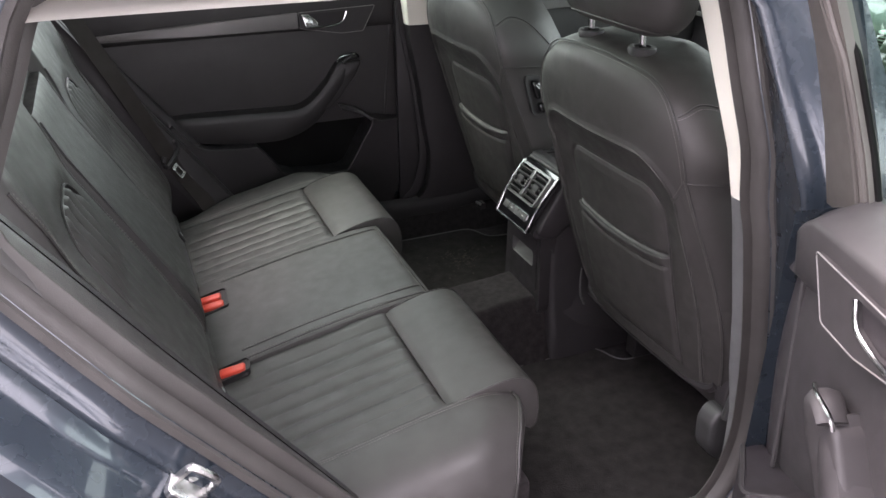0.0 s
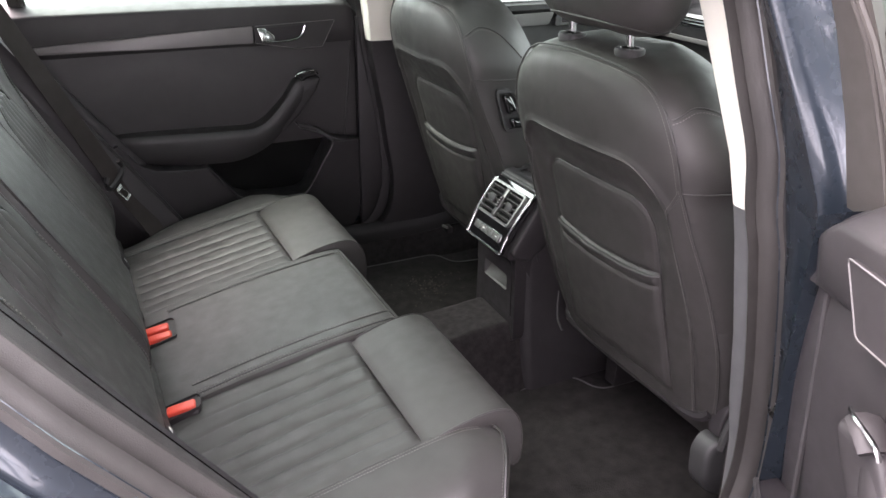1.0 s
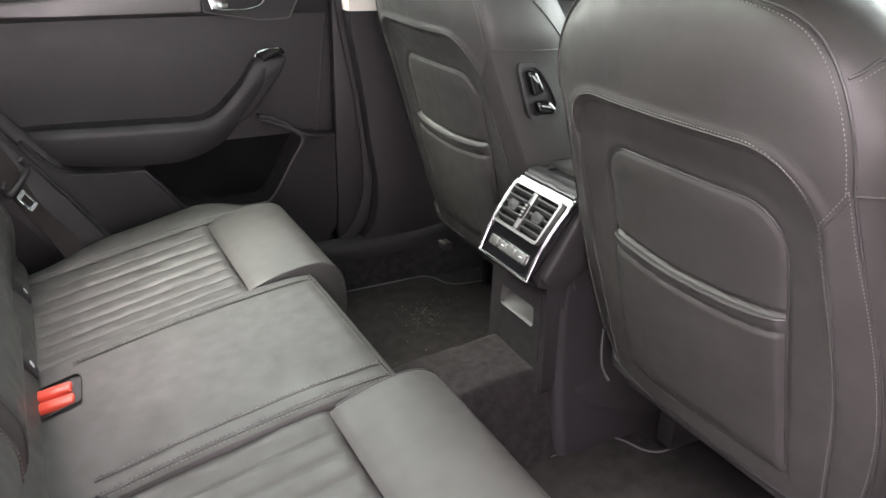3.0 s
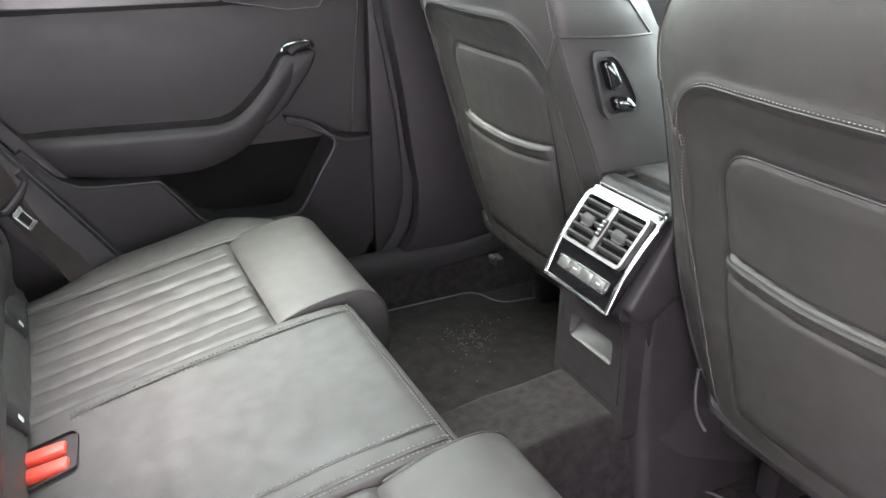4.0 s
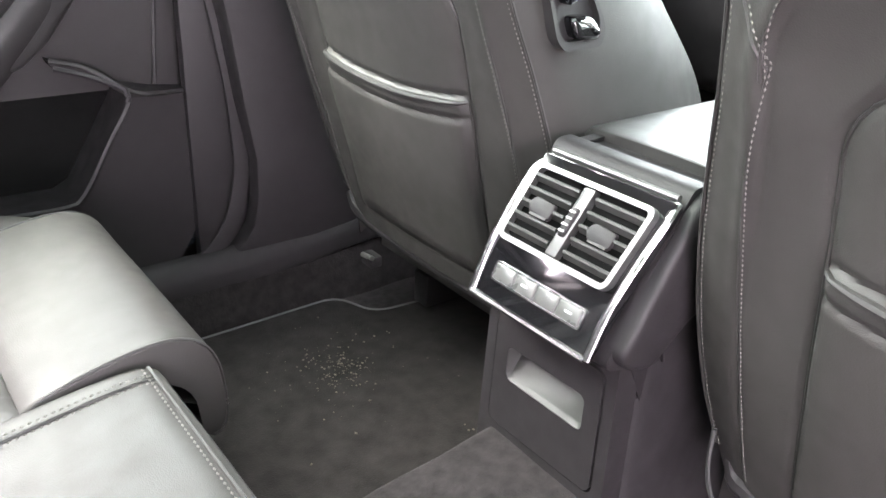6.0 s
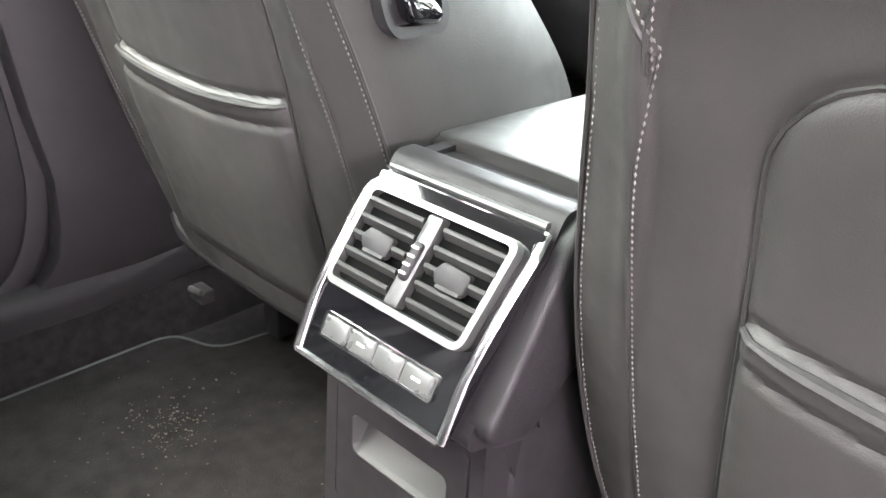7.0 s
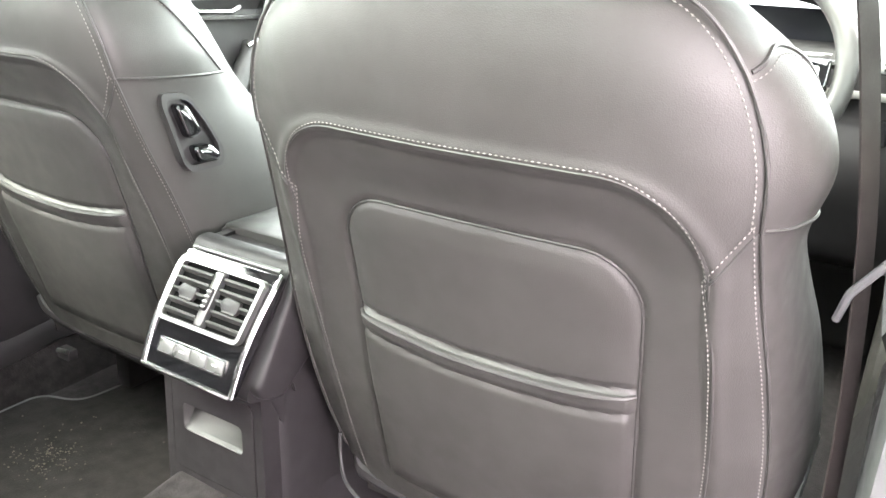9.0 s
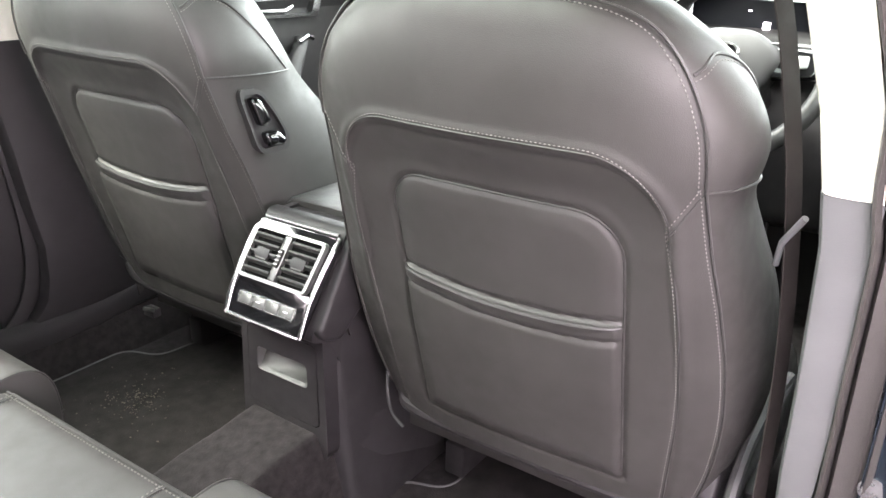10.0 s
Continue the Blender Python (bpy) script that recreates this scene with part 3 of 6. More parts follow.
def front_seat(cy, side, dx, dz, group):
    """side: +1 where outboard is +y."""
    def at(u, x, z):
        return Vector((dx + x, cy + side * u, z + dz))

    label = "black leather front seat with pale stitching and rear map pocket"
    seat = thing("car_seat", (dx + 0.3, cy, 0.33), label, "car seat", group)
    levels = [0.548 + 0.0032 * k for k in range(205)] + [1.2035, 1.2055, 1.208, 1.2105, 1.2125, 1.214]
    rows = []
    for z in levels:
        w, xf, b = HALF(z), FRONT(z), BULGE(z)
        row = []
        n = 164
        for i in range(n + 1):
            u = -w + 2 * w * i / n
            row.append(at(u, seat_rear(u, z), z))
        xe = REAR(z) + 0.032
        depth = xf - xe
        for s in range(1, 15):
            q = s / 14
            row.append(at(w + 0.006 * math.sin(min(q * 8, 1) * math.pi / 2) + b * math.sin(math.pi * min(q * 1.15, 1)) - 0.03 * q ** 4, xe + depth * q, z))
        for s in range(1, 12):
            q = s / 12
            u = (w - 0.024) * math.cos(math.pi * q)
            row.append(at(u, xf - 0.07 * min(depth / 0.2, 1) * math.sin(math.pi * q) ** 0.7, z))
        for s in range(14, 0, -1):
            q = s / 14
            row.append(at(-(w + 0.006 * math.sin(min(q * 8, 1) * math.pi / 2) + 0.25 * b * math.sin(math.pi * min(q * 1.15, 1)) - 0.03 * q ** 4), xe + depth * q, z))
        rows.append(row)
    back = build("backrest", *loft(rows), LEATHER, seat, "black leather backrest with a sewn-on rear pocket")

    def seam(points, name, stitched=True, r=0.0017, off=0.0, rise=0):
        path = spline([at(u, seat_rear(u, z, -0.0006 + off), z) for u, z in points], 0.006)
        v, f = tube(path, r, 5)
        build(name, v, f, LEATHER_SOFT, back)
        if stitched:
            lifted = spline([at(u * 0.985, seat_rear(u * 0.985, z + 0.004 * rise, 0.0012), z + 0.004 * rise) for u, z in points], 0.006)
            stitches(lifted, back, wide=0.0016)

    arch = []
    for k in range(41):
        a = math.pi * k / 40
        u = -0.208 * math.cos(a)
        lo, hi = 0.93, 1.10
        for _ in range(22):
            mid = (lo + hi) / 2
            if hoop(u, mid) < 0:
                lo = mid
            else:
                hi = mid
        arch.append((u, (lo + hi) / 2 + 0.006))
    seam(arch, "arch_seam", rise=1)
    for s in (-1, 1):
        seam([(s * 0.205, 0.966), (s * 0.216, 0.90), (s * 0.221, 0.80), (s * 0.220, 0.72), (s * 0.212, 0.62), (s * 0.206, 0.56)], "rear_seam")
        waist = 1.020 if s > 0 else 1.032
        corner = [(s * (0.205 + (HALF(waist) - 0.2055) * q), 0.966 + (waist - 0.966) * q) for q in [k / 8 for k in range(9)]]
        seam(corner, "corner_seam", rise=1)
        heights = (waist, 0.95, 0.88, 0.80, 0.72, 0.64, 0.575)
        path = spline([at(s * (HALF(z) + 0.0005), REAR(z) + 0.031, z) for z in heights], 0.006)
        build("side_piping", *tube(path, 0.0016, 6), LEATHER_SOFT, back)
        stitches([p + Vector((-0.0020, -side * s * 0.005, 0)) for p in path], back, wide=0.0016)
        # seams across the shoulder and the waist, round to the front
        def flank(q, z):
            swell = (1.0 if s > 0 else 0.25) * BULGE(z) * math.sin(math.pi * min(q * 1.15, 1))
            xe = REAR(z) + 0.032
            return at(s * (HALF(z) + 0.0065 * math.sin(min(q * 8, 1) * math.pi / 2) + swell - 0.03 * q ** 4), xe + (FRONT(z) - xe) * q, z)
        crest = spline([(0.02, 0, 1.13), (0.25, 0, 1.146), (0.5, 0, 1.132), (0.70, 0, 1.085), (0.84, 0, waist - 0.004)], 0.02)
        build("shoulder_seam", *tube([flank(c.x, c.z) for c in crest], 0.0018, 6), LEATHER_SOFT, back)
        stitches([flank(c.x, c.z - 0.005) for c in crest], back, wide=0.0015)
        build("waist_seam", *tube([flank(q, waist - 0.008 * q) for q in [0.02 * k for k in range(44)]], 0.0018, 6), LEATHER_SOFT, back)
    # one seam from waist to waist, over shoulders and top
    def shoulder(s, waist):
        pts = [at(s * (HALF(z) + 0.001), REAR(z) + 0.0295, z) for z in (waist, 1.045, 1.07, 1.10, 1.128)]
        return pts + [at(s * u, REAR(1.18) + off, z) for u, z, off in ((0.196, 1.152, 0.025), (0.176, 1.170, 0.022), (0.150, 1.182, 0.019), (0.118, 1.190, 0.012))]
    crown = [at(u, REAR(1.188) + 0.002, z) for u, z in ((-0.06, 1.197), (0.0, 1.199), (0.06, 1.197))]
    over = spline(shoulder(-1, 1.032) + crown + shoulder(1, 1.020)[::-1], 0.006)
    build("shoulder_piping", *tube(over, 0.0017, 6), LEATHER_SOFT, back)
    middle = at(0, REAR(1.10), 1.08)
    stitches([p + Vector((-0.003, 0, 0)) + (middle - p).normalized() * 0.007 for p in over], back, wide=0.0016)
    # seam round the sewn-on pocket
    edge = [(-0.1545, 0.60 + 0.0318 * k) for k in range(11)] + [(-0.0995 - 0.055 * math.cos(a), 0.918 + 0.055 * math.sin(a)) for a in [math.pi / 2 * k / 6 for k in range(1, 7)]]
    edge += [(-0.06 + 0.04 * k, 0.973) for k in range(4)] + [(-u, z) for u, z in reversed(edge)]
    build("pocket_seam", *tube([at(u, seat_rear(u, z, 0.0003), z) for u, z in edge], 0.0016, 5), LEATHER_SOFT, back)
    # pocket hem cord
    cord = [at(u, seat_rear(u, hem(u) - 0.004, 0.0005), hem(u) - 0.004) for u in [-0.153 + 0.306 * k / 40 for k in range(41)]]
    build("pocket_hem", *tube(cord, 0.0045, 8, taper=lambda s: 0.5 + 0.5 * min(1, 8 * s, 8 * (1 - s))), LEATHER_SOFT, back)
    # lower edge bar and clip
    low_bar = spline([at(-0.228, 0.090, 0.59), at(-0.224, 0.080, 0.556), at(-0.19, 0.072, 0.542), at(0.0, 0.068, 0.540), at(0.19, 0.070, 0.546), at(0.236, 0.075, 0.572)], 0.01)
    build("lower_edge", *tube(low_bar, 0.010, 8), PLASTIC, seat, "black plastic lower edge")
    clip = spline([at(-0.243, 0.06, 0.60), at(-0.238, 0.055, 0.56), at(-0.225, 0.050, 0.535), at(-0.20, 0.046, 0.522)], 0.006)
    build("edge_wire", *tube(clip, 0.0026, 6), SIDE_COVER, seat, "bent wire clip")
    # headrest on two posts
    rows = []
    for k in range(25):
        a = -math.pi / 2 + math.pi * k / 24
        zz = 1.347 + 0.108 * math.copysign(abs(math.sin(a)) ** 0.62, math.sin(a))
        c = max(abs(math.cos(a)) ** 0.5, 0.02)
        rows.append([at(0.172 * c * math.copysign(abs(math.cos(b)) ** 0.7, math.cos(b)), -0.078 + (0.058 * c) * math.copysign(abs(math.sin(b)) ** 0.75, math.sin(b)) + 0.02 * math.cos(b) ** 2, zz - 0.012 * math.cos(b) ** 2)
                     for b in [2 * math.pi * i / 32 for i in range(32)]])
    head = build("headrest", *loft(rows), LEATHER, seat, "black leather headrest")
    band = [r for r in rows[5]]
    build("headrest_seam", *tube(band, 0.0022, 6, closed=True), LEATHER_SOFT, head)
    for u in (-0.082, 0.078):
        build("headrest_post", *tube([at(u, -0.070, 1.19), at(u, -0.075, 1.24), at(u, -0.078, 1.30)], 0.0065, 12), CHROME, seat, "chrome headrest post")
        rows = [[at(u + r * math.cos(a) * 1.15, -0.072 + r * math.sin(a), z + 0.004) for a in [2 * math.pi * i / 20 for i in range(20)]] for r, z in ((0.022, 1.192), (0.0235, 1.203), (0.022, 1.2075), (0.0145, 1.2085), (0.012, 1.2050))]
        build("post_collar", *loft(rows), PLASTIC, seat, "black plastic collar")
    # cushion, side valances and rails
    rows = []
    for k in range(15):
        x = 0.16 + 0.46 * k / 14
        e = smoothstep(0.62, 0.54, x)
        row = []
        for i in range(25):
            u = -0.27 + 0.54 * i / 24
            z = 0.55 + 0.03 * smoothstep(0.16, 0.60, x) + 0.05 * smoothstep(0.16, 0.24, abs(u)) - 0.06 * (1 - e) - 0.04 * smoothstep(0.25, 0.27, abs(u))
            row.append(at(u, x, z))
        row += [at(0.27, x, 0.44), at(-0.27, x, 0.44)]
        rows.append(row)
    build("seat_cushion", *loft(rows), LEATHER, seat, "black leather seat cushion")
    for s in (-1, 1):
        if s > 0 and side < 0:
            prof = round_poly([(0.04, 0.44), (0.035, 0.52), (0.055, 0.545), (0.12, 0.53), (0.30, 0.56), (0.55, 0.56), (0.57, 0.47), (0.50, 0.41), (0.10, 0.40)], 0.04, 5)
            val = build("side_valance", *slab(prof, 0.283, 0.24, lambda x, z, d: at(s * d, x, z), 0.012), SIDE_COVER, seat, "grey plastic side cover")
            rim = spline([at(0.284, 0.062, 0.53), at(0.286, 0.072, 0.585), at(0.286, 0.105, 0.626), at(0.286, 0.16, 0.647), at(0.286, 0.25, 0.650), at(0.286, 0.40, 0.62)], 0.01)
            inner = round_poly([(0.065, 0.50), (0.075, 0.585), (0.105, 0.625), (0.16, 0.645), (0.25, 0.648), (0.40, 0.60), (0.40, 0.50)], 0.02, 4)
            build("valance_recess", *slab(inner, 0.268, 0.24, lambda x, z, d: at(s * d, x, z), 0.006), PLASTIC, val, "dark recess of the side cover")
            if side < 0:
                build("valance_rim", *tube(rim, 0.0085, 8, squash=(1.0, 0.9)), SIDE_COVER, val)
            lev = box((0.18, 0.0, -0.012), (0.30, 0.018, 0.012), 0.006)
            build("seat_switch", [at(0.284 + v[1], v[0], 0.53 + v[2]) for v in lev[0]], lev[1], PLASTIC, val, "dark seat adjuster switch")
        build("seat_rail", *box(tuple(min(a, b) for a, b in zip(at(s * 0.20 - 0.02, 0.20, 0.335), at(s * 0.20 + 0.02, 0.68, 0.40))), tuple(max(a, b) for a, b in zip(at(s * 0.20 - 0.02, 0.20, 0.335), at(s * 0.20 + 0.02, 0.68, 0.40))), 0.004), PLASTIC, seat, "dark steel seat rail")
    # under-seat plate hides the far side
    build("seat_pan", *box(tuple(min(a, b) for a, b in zip(at(-0.24, 0.21, 0.41), at(0.24, 0.58, 0.46))), tuple(max(a, b) for a, b in zip(at(-0.24, 0.21, 0.41), at(0.24, 0.58, 0.46))), 0.01), PLASTIC, seat)
    return seat, at


near_seat, near_at = front_seat(-0.37, -1, 0.0, 0.0, "front seats")
far_seat, far_at = front_seat(0.380, 1, 0.042, 0.005, "front seats")


def seat_switches():
    """The adjuster panel on the inner flank of the passenger's seat."""
    def at(u, v, d):
        return Vector((u, 0.111 + 0.20 * (v - 0.92) + d, v))
    outline = round_poly([(0.020, 1.014), (0.058, 1.012), (0.084, 0.975), (0.103, 0.935), (0.097, 0.916), (0.044, 0.915), (0.034, 0.926), (0.018, 1.000)], 0.013, 4)
    c = (0.058, 0.964)
    def scaled(k):
        return [(c[0] + (u - c[0]) * k, c[1] + (v - c[1]) * k) for u, v in outline]
    panel = build("switch_panel", *ring(scaled(1.03), scaled(0.86), -0.003, 0.03, at), SOFT_PLASTIC, far_seat, "raised charcoal switch surround on the seat flank")
    build("panel_well", *slab(scaled(0.88), 0.005, 0.03, at), PLASTIC, panel)
    build("upper_switch", *slab(round_poly([(0.034, 1.000), (0.052, 1.000), (0.070, 0.962), (0.046, 0.955)], 0.008, 4), -0.009, 0.01, at, 0.005), GLOSS, panel, "glossy black upright switch")
    build("lower_switch", *slab(round_poly([(0.050, 0.946), (0.080, 0.946), (0.094, 0.929), (0.087, 0.922), (0.056, 0.924)], 0.008, 4), -0.010, 0.01, at, 0.006), GLOSS, panel, "glossy black flat switch")


seat_switches()


def seat_latch():
    c = Vector((0.072, 0.500, 0.520))
    latch = build("seat_latch", *tube([c + Vector((0, -0.016, 0.0)), c + Vector((0, 0.012, -0.004))], 0.004, 8), STEEL, far_seat, "bright steel latch rod under the seat")
    build("latch_bracket", *box(tuple(c + Vector((0.002, -0.012, -0.022))), tuple(c + Vector((0.022, 0.020, -0.003))), 0.003), PLASTIC, latch, "black latch bracket")


seat_latch()


# ---- rear bench ----
TOPZ = table([(-0.86, 0.560), (-0.80, 0.572), (-0.65, 0.604), (-0.47, 0.640), (-0.36, 0.652), (-0.28, 0.655)])


def pillow(profile, place, lo, hi, r, end=0.55, step=0.012):
    """A profile run from lo to hi with softly rounded ends."""
    n = len(profile)
    cx, cy = sum(p[0] for p in profile) / n, sum(p[1] for p in profile) / n
    ks = [lo + r * (1 - math.cos(a)) for a in [math.pi / 2 * i / 6 for i in range(6)]]
    m = max(2, int((hi - lo - 2 * r) / step))
    ks += [lo + r + (hi - lo - 2 * r) * i / m for i in range(m + 1)]
    ks += [hi - r * (1 - math.cos(a)) for a in [math.pi / 2 * i / 6 for i in range(5, -1, -1)]]
    rows = []
    for k in ks:
        d = min(k - lo, hi - k)
        q = 1.0 if d >= r else end + (1 - end) * math.sqrt(max(0, 1 - ((r - d) / r) ** 2))
        rows.append([place(cx + (a - cx) * q, cy + (b - cy) * q, k) for a, b in profile])
    return loft(rows)


bench = thing("rear_bench", (-0.6, 0.0, 0.33), "black leather rear bench seat with ribbed panels and pale stitching", "car seat")


def bench_cushion():
    base = build("cushion_base", *box((-0.84, -0.66, 0.36), (-0.355, 0.66, 0.53), 0.02), CARPET, bench, "dark base under the cushion")
    for side in (-1, 1):
        inner = 0.196
        # ribbed panel
        n, rows = 113, []
        for j in range(46):
            x = -0.835 + 0.372 * j / 45
            row = []
            for i in range(n):
                q = i / (n - 1)
                y = inner + 0.345 * q
                k = (q - 0.13) / 0.74 * 6.0 + 0.05 * noise.noise((x * 7, q * 9, side))
                f = k - math.floor(k)
                inside = smoothstep(-0.06, 0.06, k) * smoothstep(6.06, 5.94, k)
                ridge = (1 - abs(2 * f - 1) ** 3.6) * inside + 0.75 * (1 - inside)
                fade = smoothstep(-0.463, -0.482, x) * (0.45 + 0.55 * smoothstep(-0.82, -0.70, x))
                edge = smoothstep(0, 0.05, q) * smoothstep(1, 0.95, q)
                z = TOPZ(x) - 0.010 * (1 - (2 * q - 1) ** 2) + 0.0034 * ridge * fade * edge - 0.006 * (1 - smoothstep(-0.463, -0.482, x)) + 0.0016 * noise.noise((x * 16, side * y * 30, 3.0)) + 0.0012 * noise.noise((x * 40, side * y * 25, 9.0))
                row.append((x, side * y, z))
            rows.append(row)
        build("ribbed_panel", *grid(rows), LEATHER, bench, "black leather panel sewn in long ribs")
        # front roll
        prof = [(p.x, p.z) for p in spline([(-0.469, 0, 0.630), (-0.461, 0, 0.642), (-0.42, 0, 0.657), (-0.37, 0, 0.667), (-0.335, 0, 0.667), (-0.310, 0, 0.655), (-0.296, 0, 0.632), (-0.290, 0, 0.600), (-0.289, 0, 0.565), (-0.296, 0, 0.545), (-0.312, 0, 0.548), (-0.322, 0, 0.60), (-0.36, 0, 0.625), (-0.44, 0, 0.615)], 0.008, closed=True)]
        build("front_roll", *pillow(prof, lambda a, b, k: Vector((a, side * k, b + 0.0015 * noise.noise((a * 12, k * 9, side)))), 0.197, 0.548, 0.008, 0.93), LEATHER, bench, "padded leather front roll")
        for edge_y in (0.1985, 0.5465):
            lip = [Vector((a, side * edge_y, b)) for a, b in [(cx + (a - cx) * 0.985, cz + (b - cz) * 0.985) for cx, cz in ((-0.37, 0.625),) for a, b in prof[2:46]]]
            build("roll_edge_seam", *tube(lip, 0.0016, 5), LEATHER_SOFT, bench)
        apron = [[(x, side * y, z) for y in (0.20, 0.30, 0.42, 0.535)] for x, z in ((-0.345, 0.60), (-0.318, 0.585), (-0.312, 0.54), (-0.318, 0.48), (-0.335, 0.40))]
        build("front_apron", *grid(apron), LEATHER, bench, "leather front face under the roll")
        # side bolster
        bol = [(p.x, p.z) for p in spline([(0.536, 0, -0.03), (0.539, 0, -0.003), (0.552, 0, 0.005), (0.60, 0, 0.008), (0.65, 0, 0.001), (0.682, 0, -0.018), (0.700, 0, -0.055), (0.703, 0, -0.10), (0.70, 0, -0.15), (0.62, 0, -0.17), (0.55, 0, -0.15)], 0.008, closed=True)]
        def bol_at(a, b, k, side=side):
            front = smoothstep(-0.44, -0.345, k)
            y = a - (a - 0.54) * 0.55 * smoothstep(-0.64, -0.82, k)
            z = TOPZ(k) + b - 0.016 * front * front - (0.02 * front * smoothstep(0.60, 0.70, a))
            return Vector((k - 0.02 * front * smoothstep(0.02, -0.14, b) - 0.055 * smoothstep(-0.60, -0.335, k) * smoothstep(0.545, 0.70, a) ** 1.4, side * y, z))
        bolster = build("side_bolster", *pillow(bol, bol_at, -0.845, -0.335, 0.028, 0.72), LEATHER, bench, "rounded leather side bolster")
        line = [bol_at(0.5405, 0.000, k) + Vector((0, 0, 0.001)) for k in [-0.83 + 0.012 * i for i in range(40)]]
        build("bolster_piping", *tube(line, 0.0022, 6), LEATHER_SOFT, bolster)
        for twin_y, twin_z in ((0.548, 0.0030), (0.557, 0.0058)):
            stitches([bol_at(twin_y, twin_z, k) + Vector((0, 0, 0.0016)) for k in [-0.83 + 0.012 * i for i in range(39)]], bolster, wide=0.0018, long=0.0044)
        if side < 0:
            loop = spline([bol_at(0.545, 0.002, -0.352), bol_at(0.58, 0.008, -0.352), bol_at(0.63, 0.005, -0.352), bol_at(0.665, -0.008, -0.352), bol_at(0.690, -0.035, -0.352), bol_at(0.701, -0.09, -0.352)], 0.008)
            build("front_edge_piping", *tube([p + Vector((0.006, 0, -0.001)) for p in loop], 0.0024, 6), LEATHER_SOFT, bolster)
            stitches([p + Vector((0.0015, 0, 0.0030)) for p in loop], bolster, wide=0.0016)
    # middle cushion
    prof = [(p.x, p.z) for p in spline([(-0.845, 0, 0.55), (-0.835, 0, 0.566), (-0.75, 0, 0.590), (-0.60, 0, 0.623), (-0.46, 0, 0.647), (-0.385, 0, 0.656), (-0.364, 0, 0.653), (-0.352, 0, 0.64), (-0.345, 0, 0.58), (-0.35, 0, 0.50), (-0.60, 0, 0.50), (-0.83, 0, 0.50)], 0.01, closed=True)]
    mid = build("middle_cushion", *pillow(prof, lambda a, b, k: Vector((a, k, b + 0.0015 * noise.noise((a * 9, k * 9, 5.0)))), -0.192, 0.192, 0.012, 0.97), LEATHER, bench, "flat black leather middle cushion")
    topz = table([(-0.84, 0.564), (-0.75, 0.5905), (-0.60, 0.6238), (-0.46, 0.6478), (-0.385, 0.6568), (-0.362, 0.6535)])
    for y, twin in ((-0.146, False), (-0.179, True), (0.164, True)):
        path = [Vector((x, y, topz(x) - 0.0006)) for x in [-0.765 + 0.01 * k for k in range(41)]]
        build("seam", *tube(path, 0.0018, 5), LEATHER_SOFT, mid)
        for off in ((-0.006, 0.006) if twin else (0.004,)):
            stitches([p + Vector((0, off, 0.0014)) for p in path], mid, wide=0.0024, long=0.0046, pitch=0.0062)
    front = [Vector((-0.3655, y, 0.6540)) for y in [-0.185 + 0.01 * k for k in range(38)]]
    build("front_piping", *tube(front, 0.0024, 6), LEATHER_SOFT, mid)
    stitches([p + Vector((-0.006, 0, 0.0026)) for p in front], mid, wide=0.0026, long=0.0046, pitch=0.0062)


bench_cushion()

RAKE = radians(21)


def back_at(y, h, d):
    """A point of the rear backrest: across, up its slope, out from it."""
    return Vector((-0.886 - h * math.sin(RAKE) + d * math.cos(RAKE), y, 0.575 + h * math.cos(RAKE) + d * math.sin(RAKE)))


LUMBAR = table([(-0.03, 0.0), (0.02, 0.008), (0.06, 0.030), (0.10, 0.042), (0.20, 0.034), (0.30, 0.021), (0.40, 0.010), (0.50, 0.0), (0.70, 0.0)])
INSET = (0.347, 0.120, 0.490, 0.085)


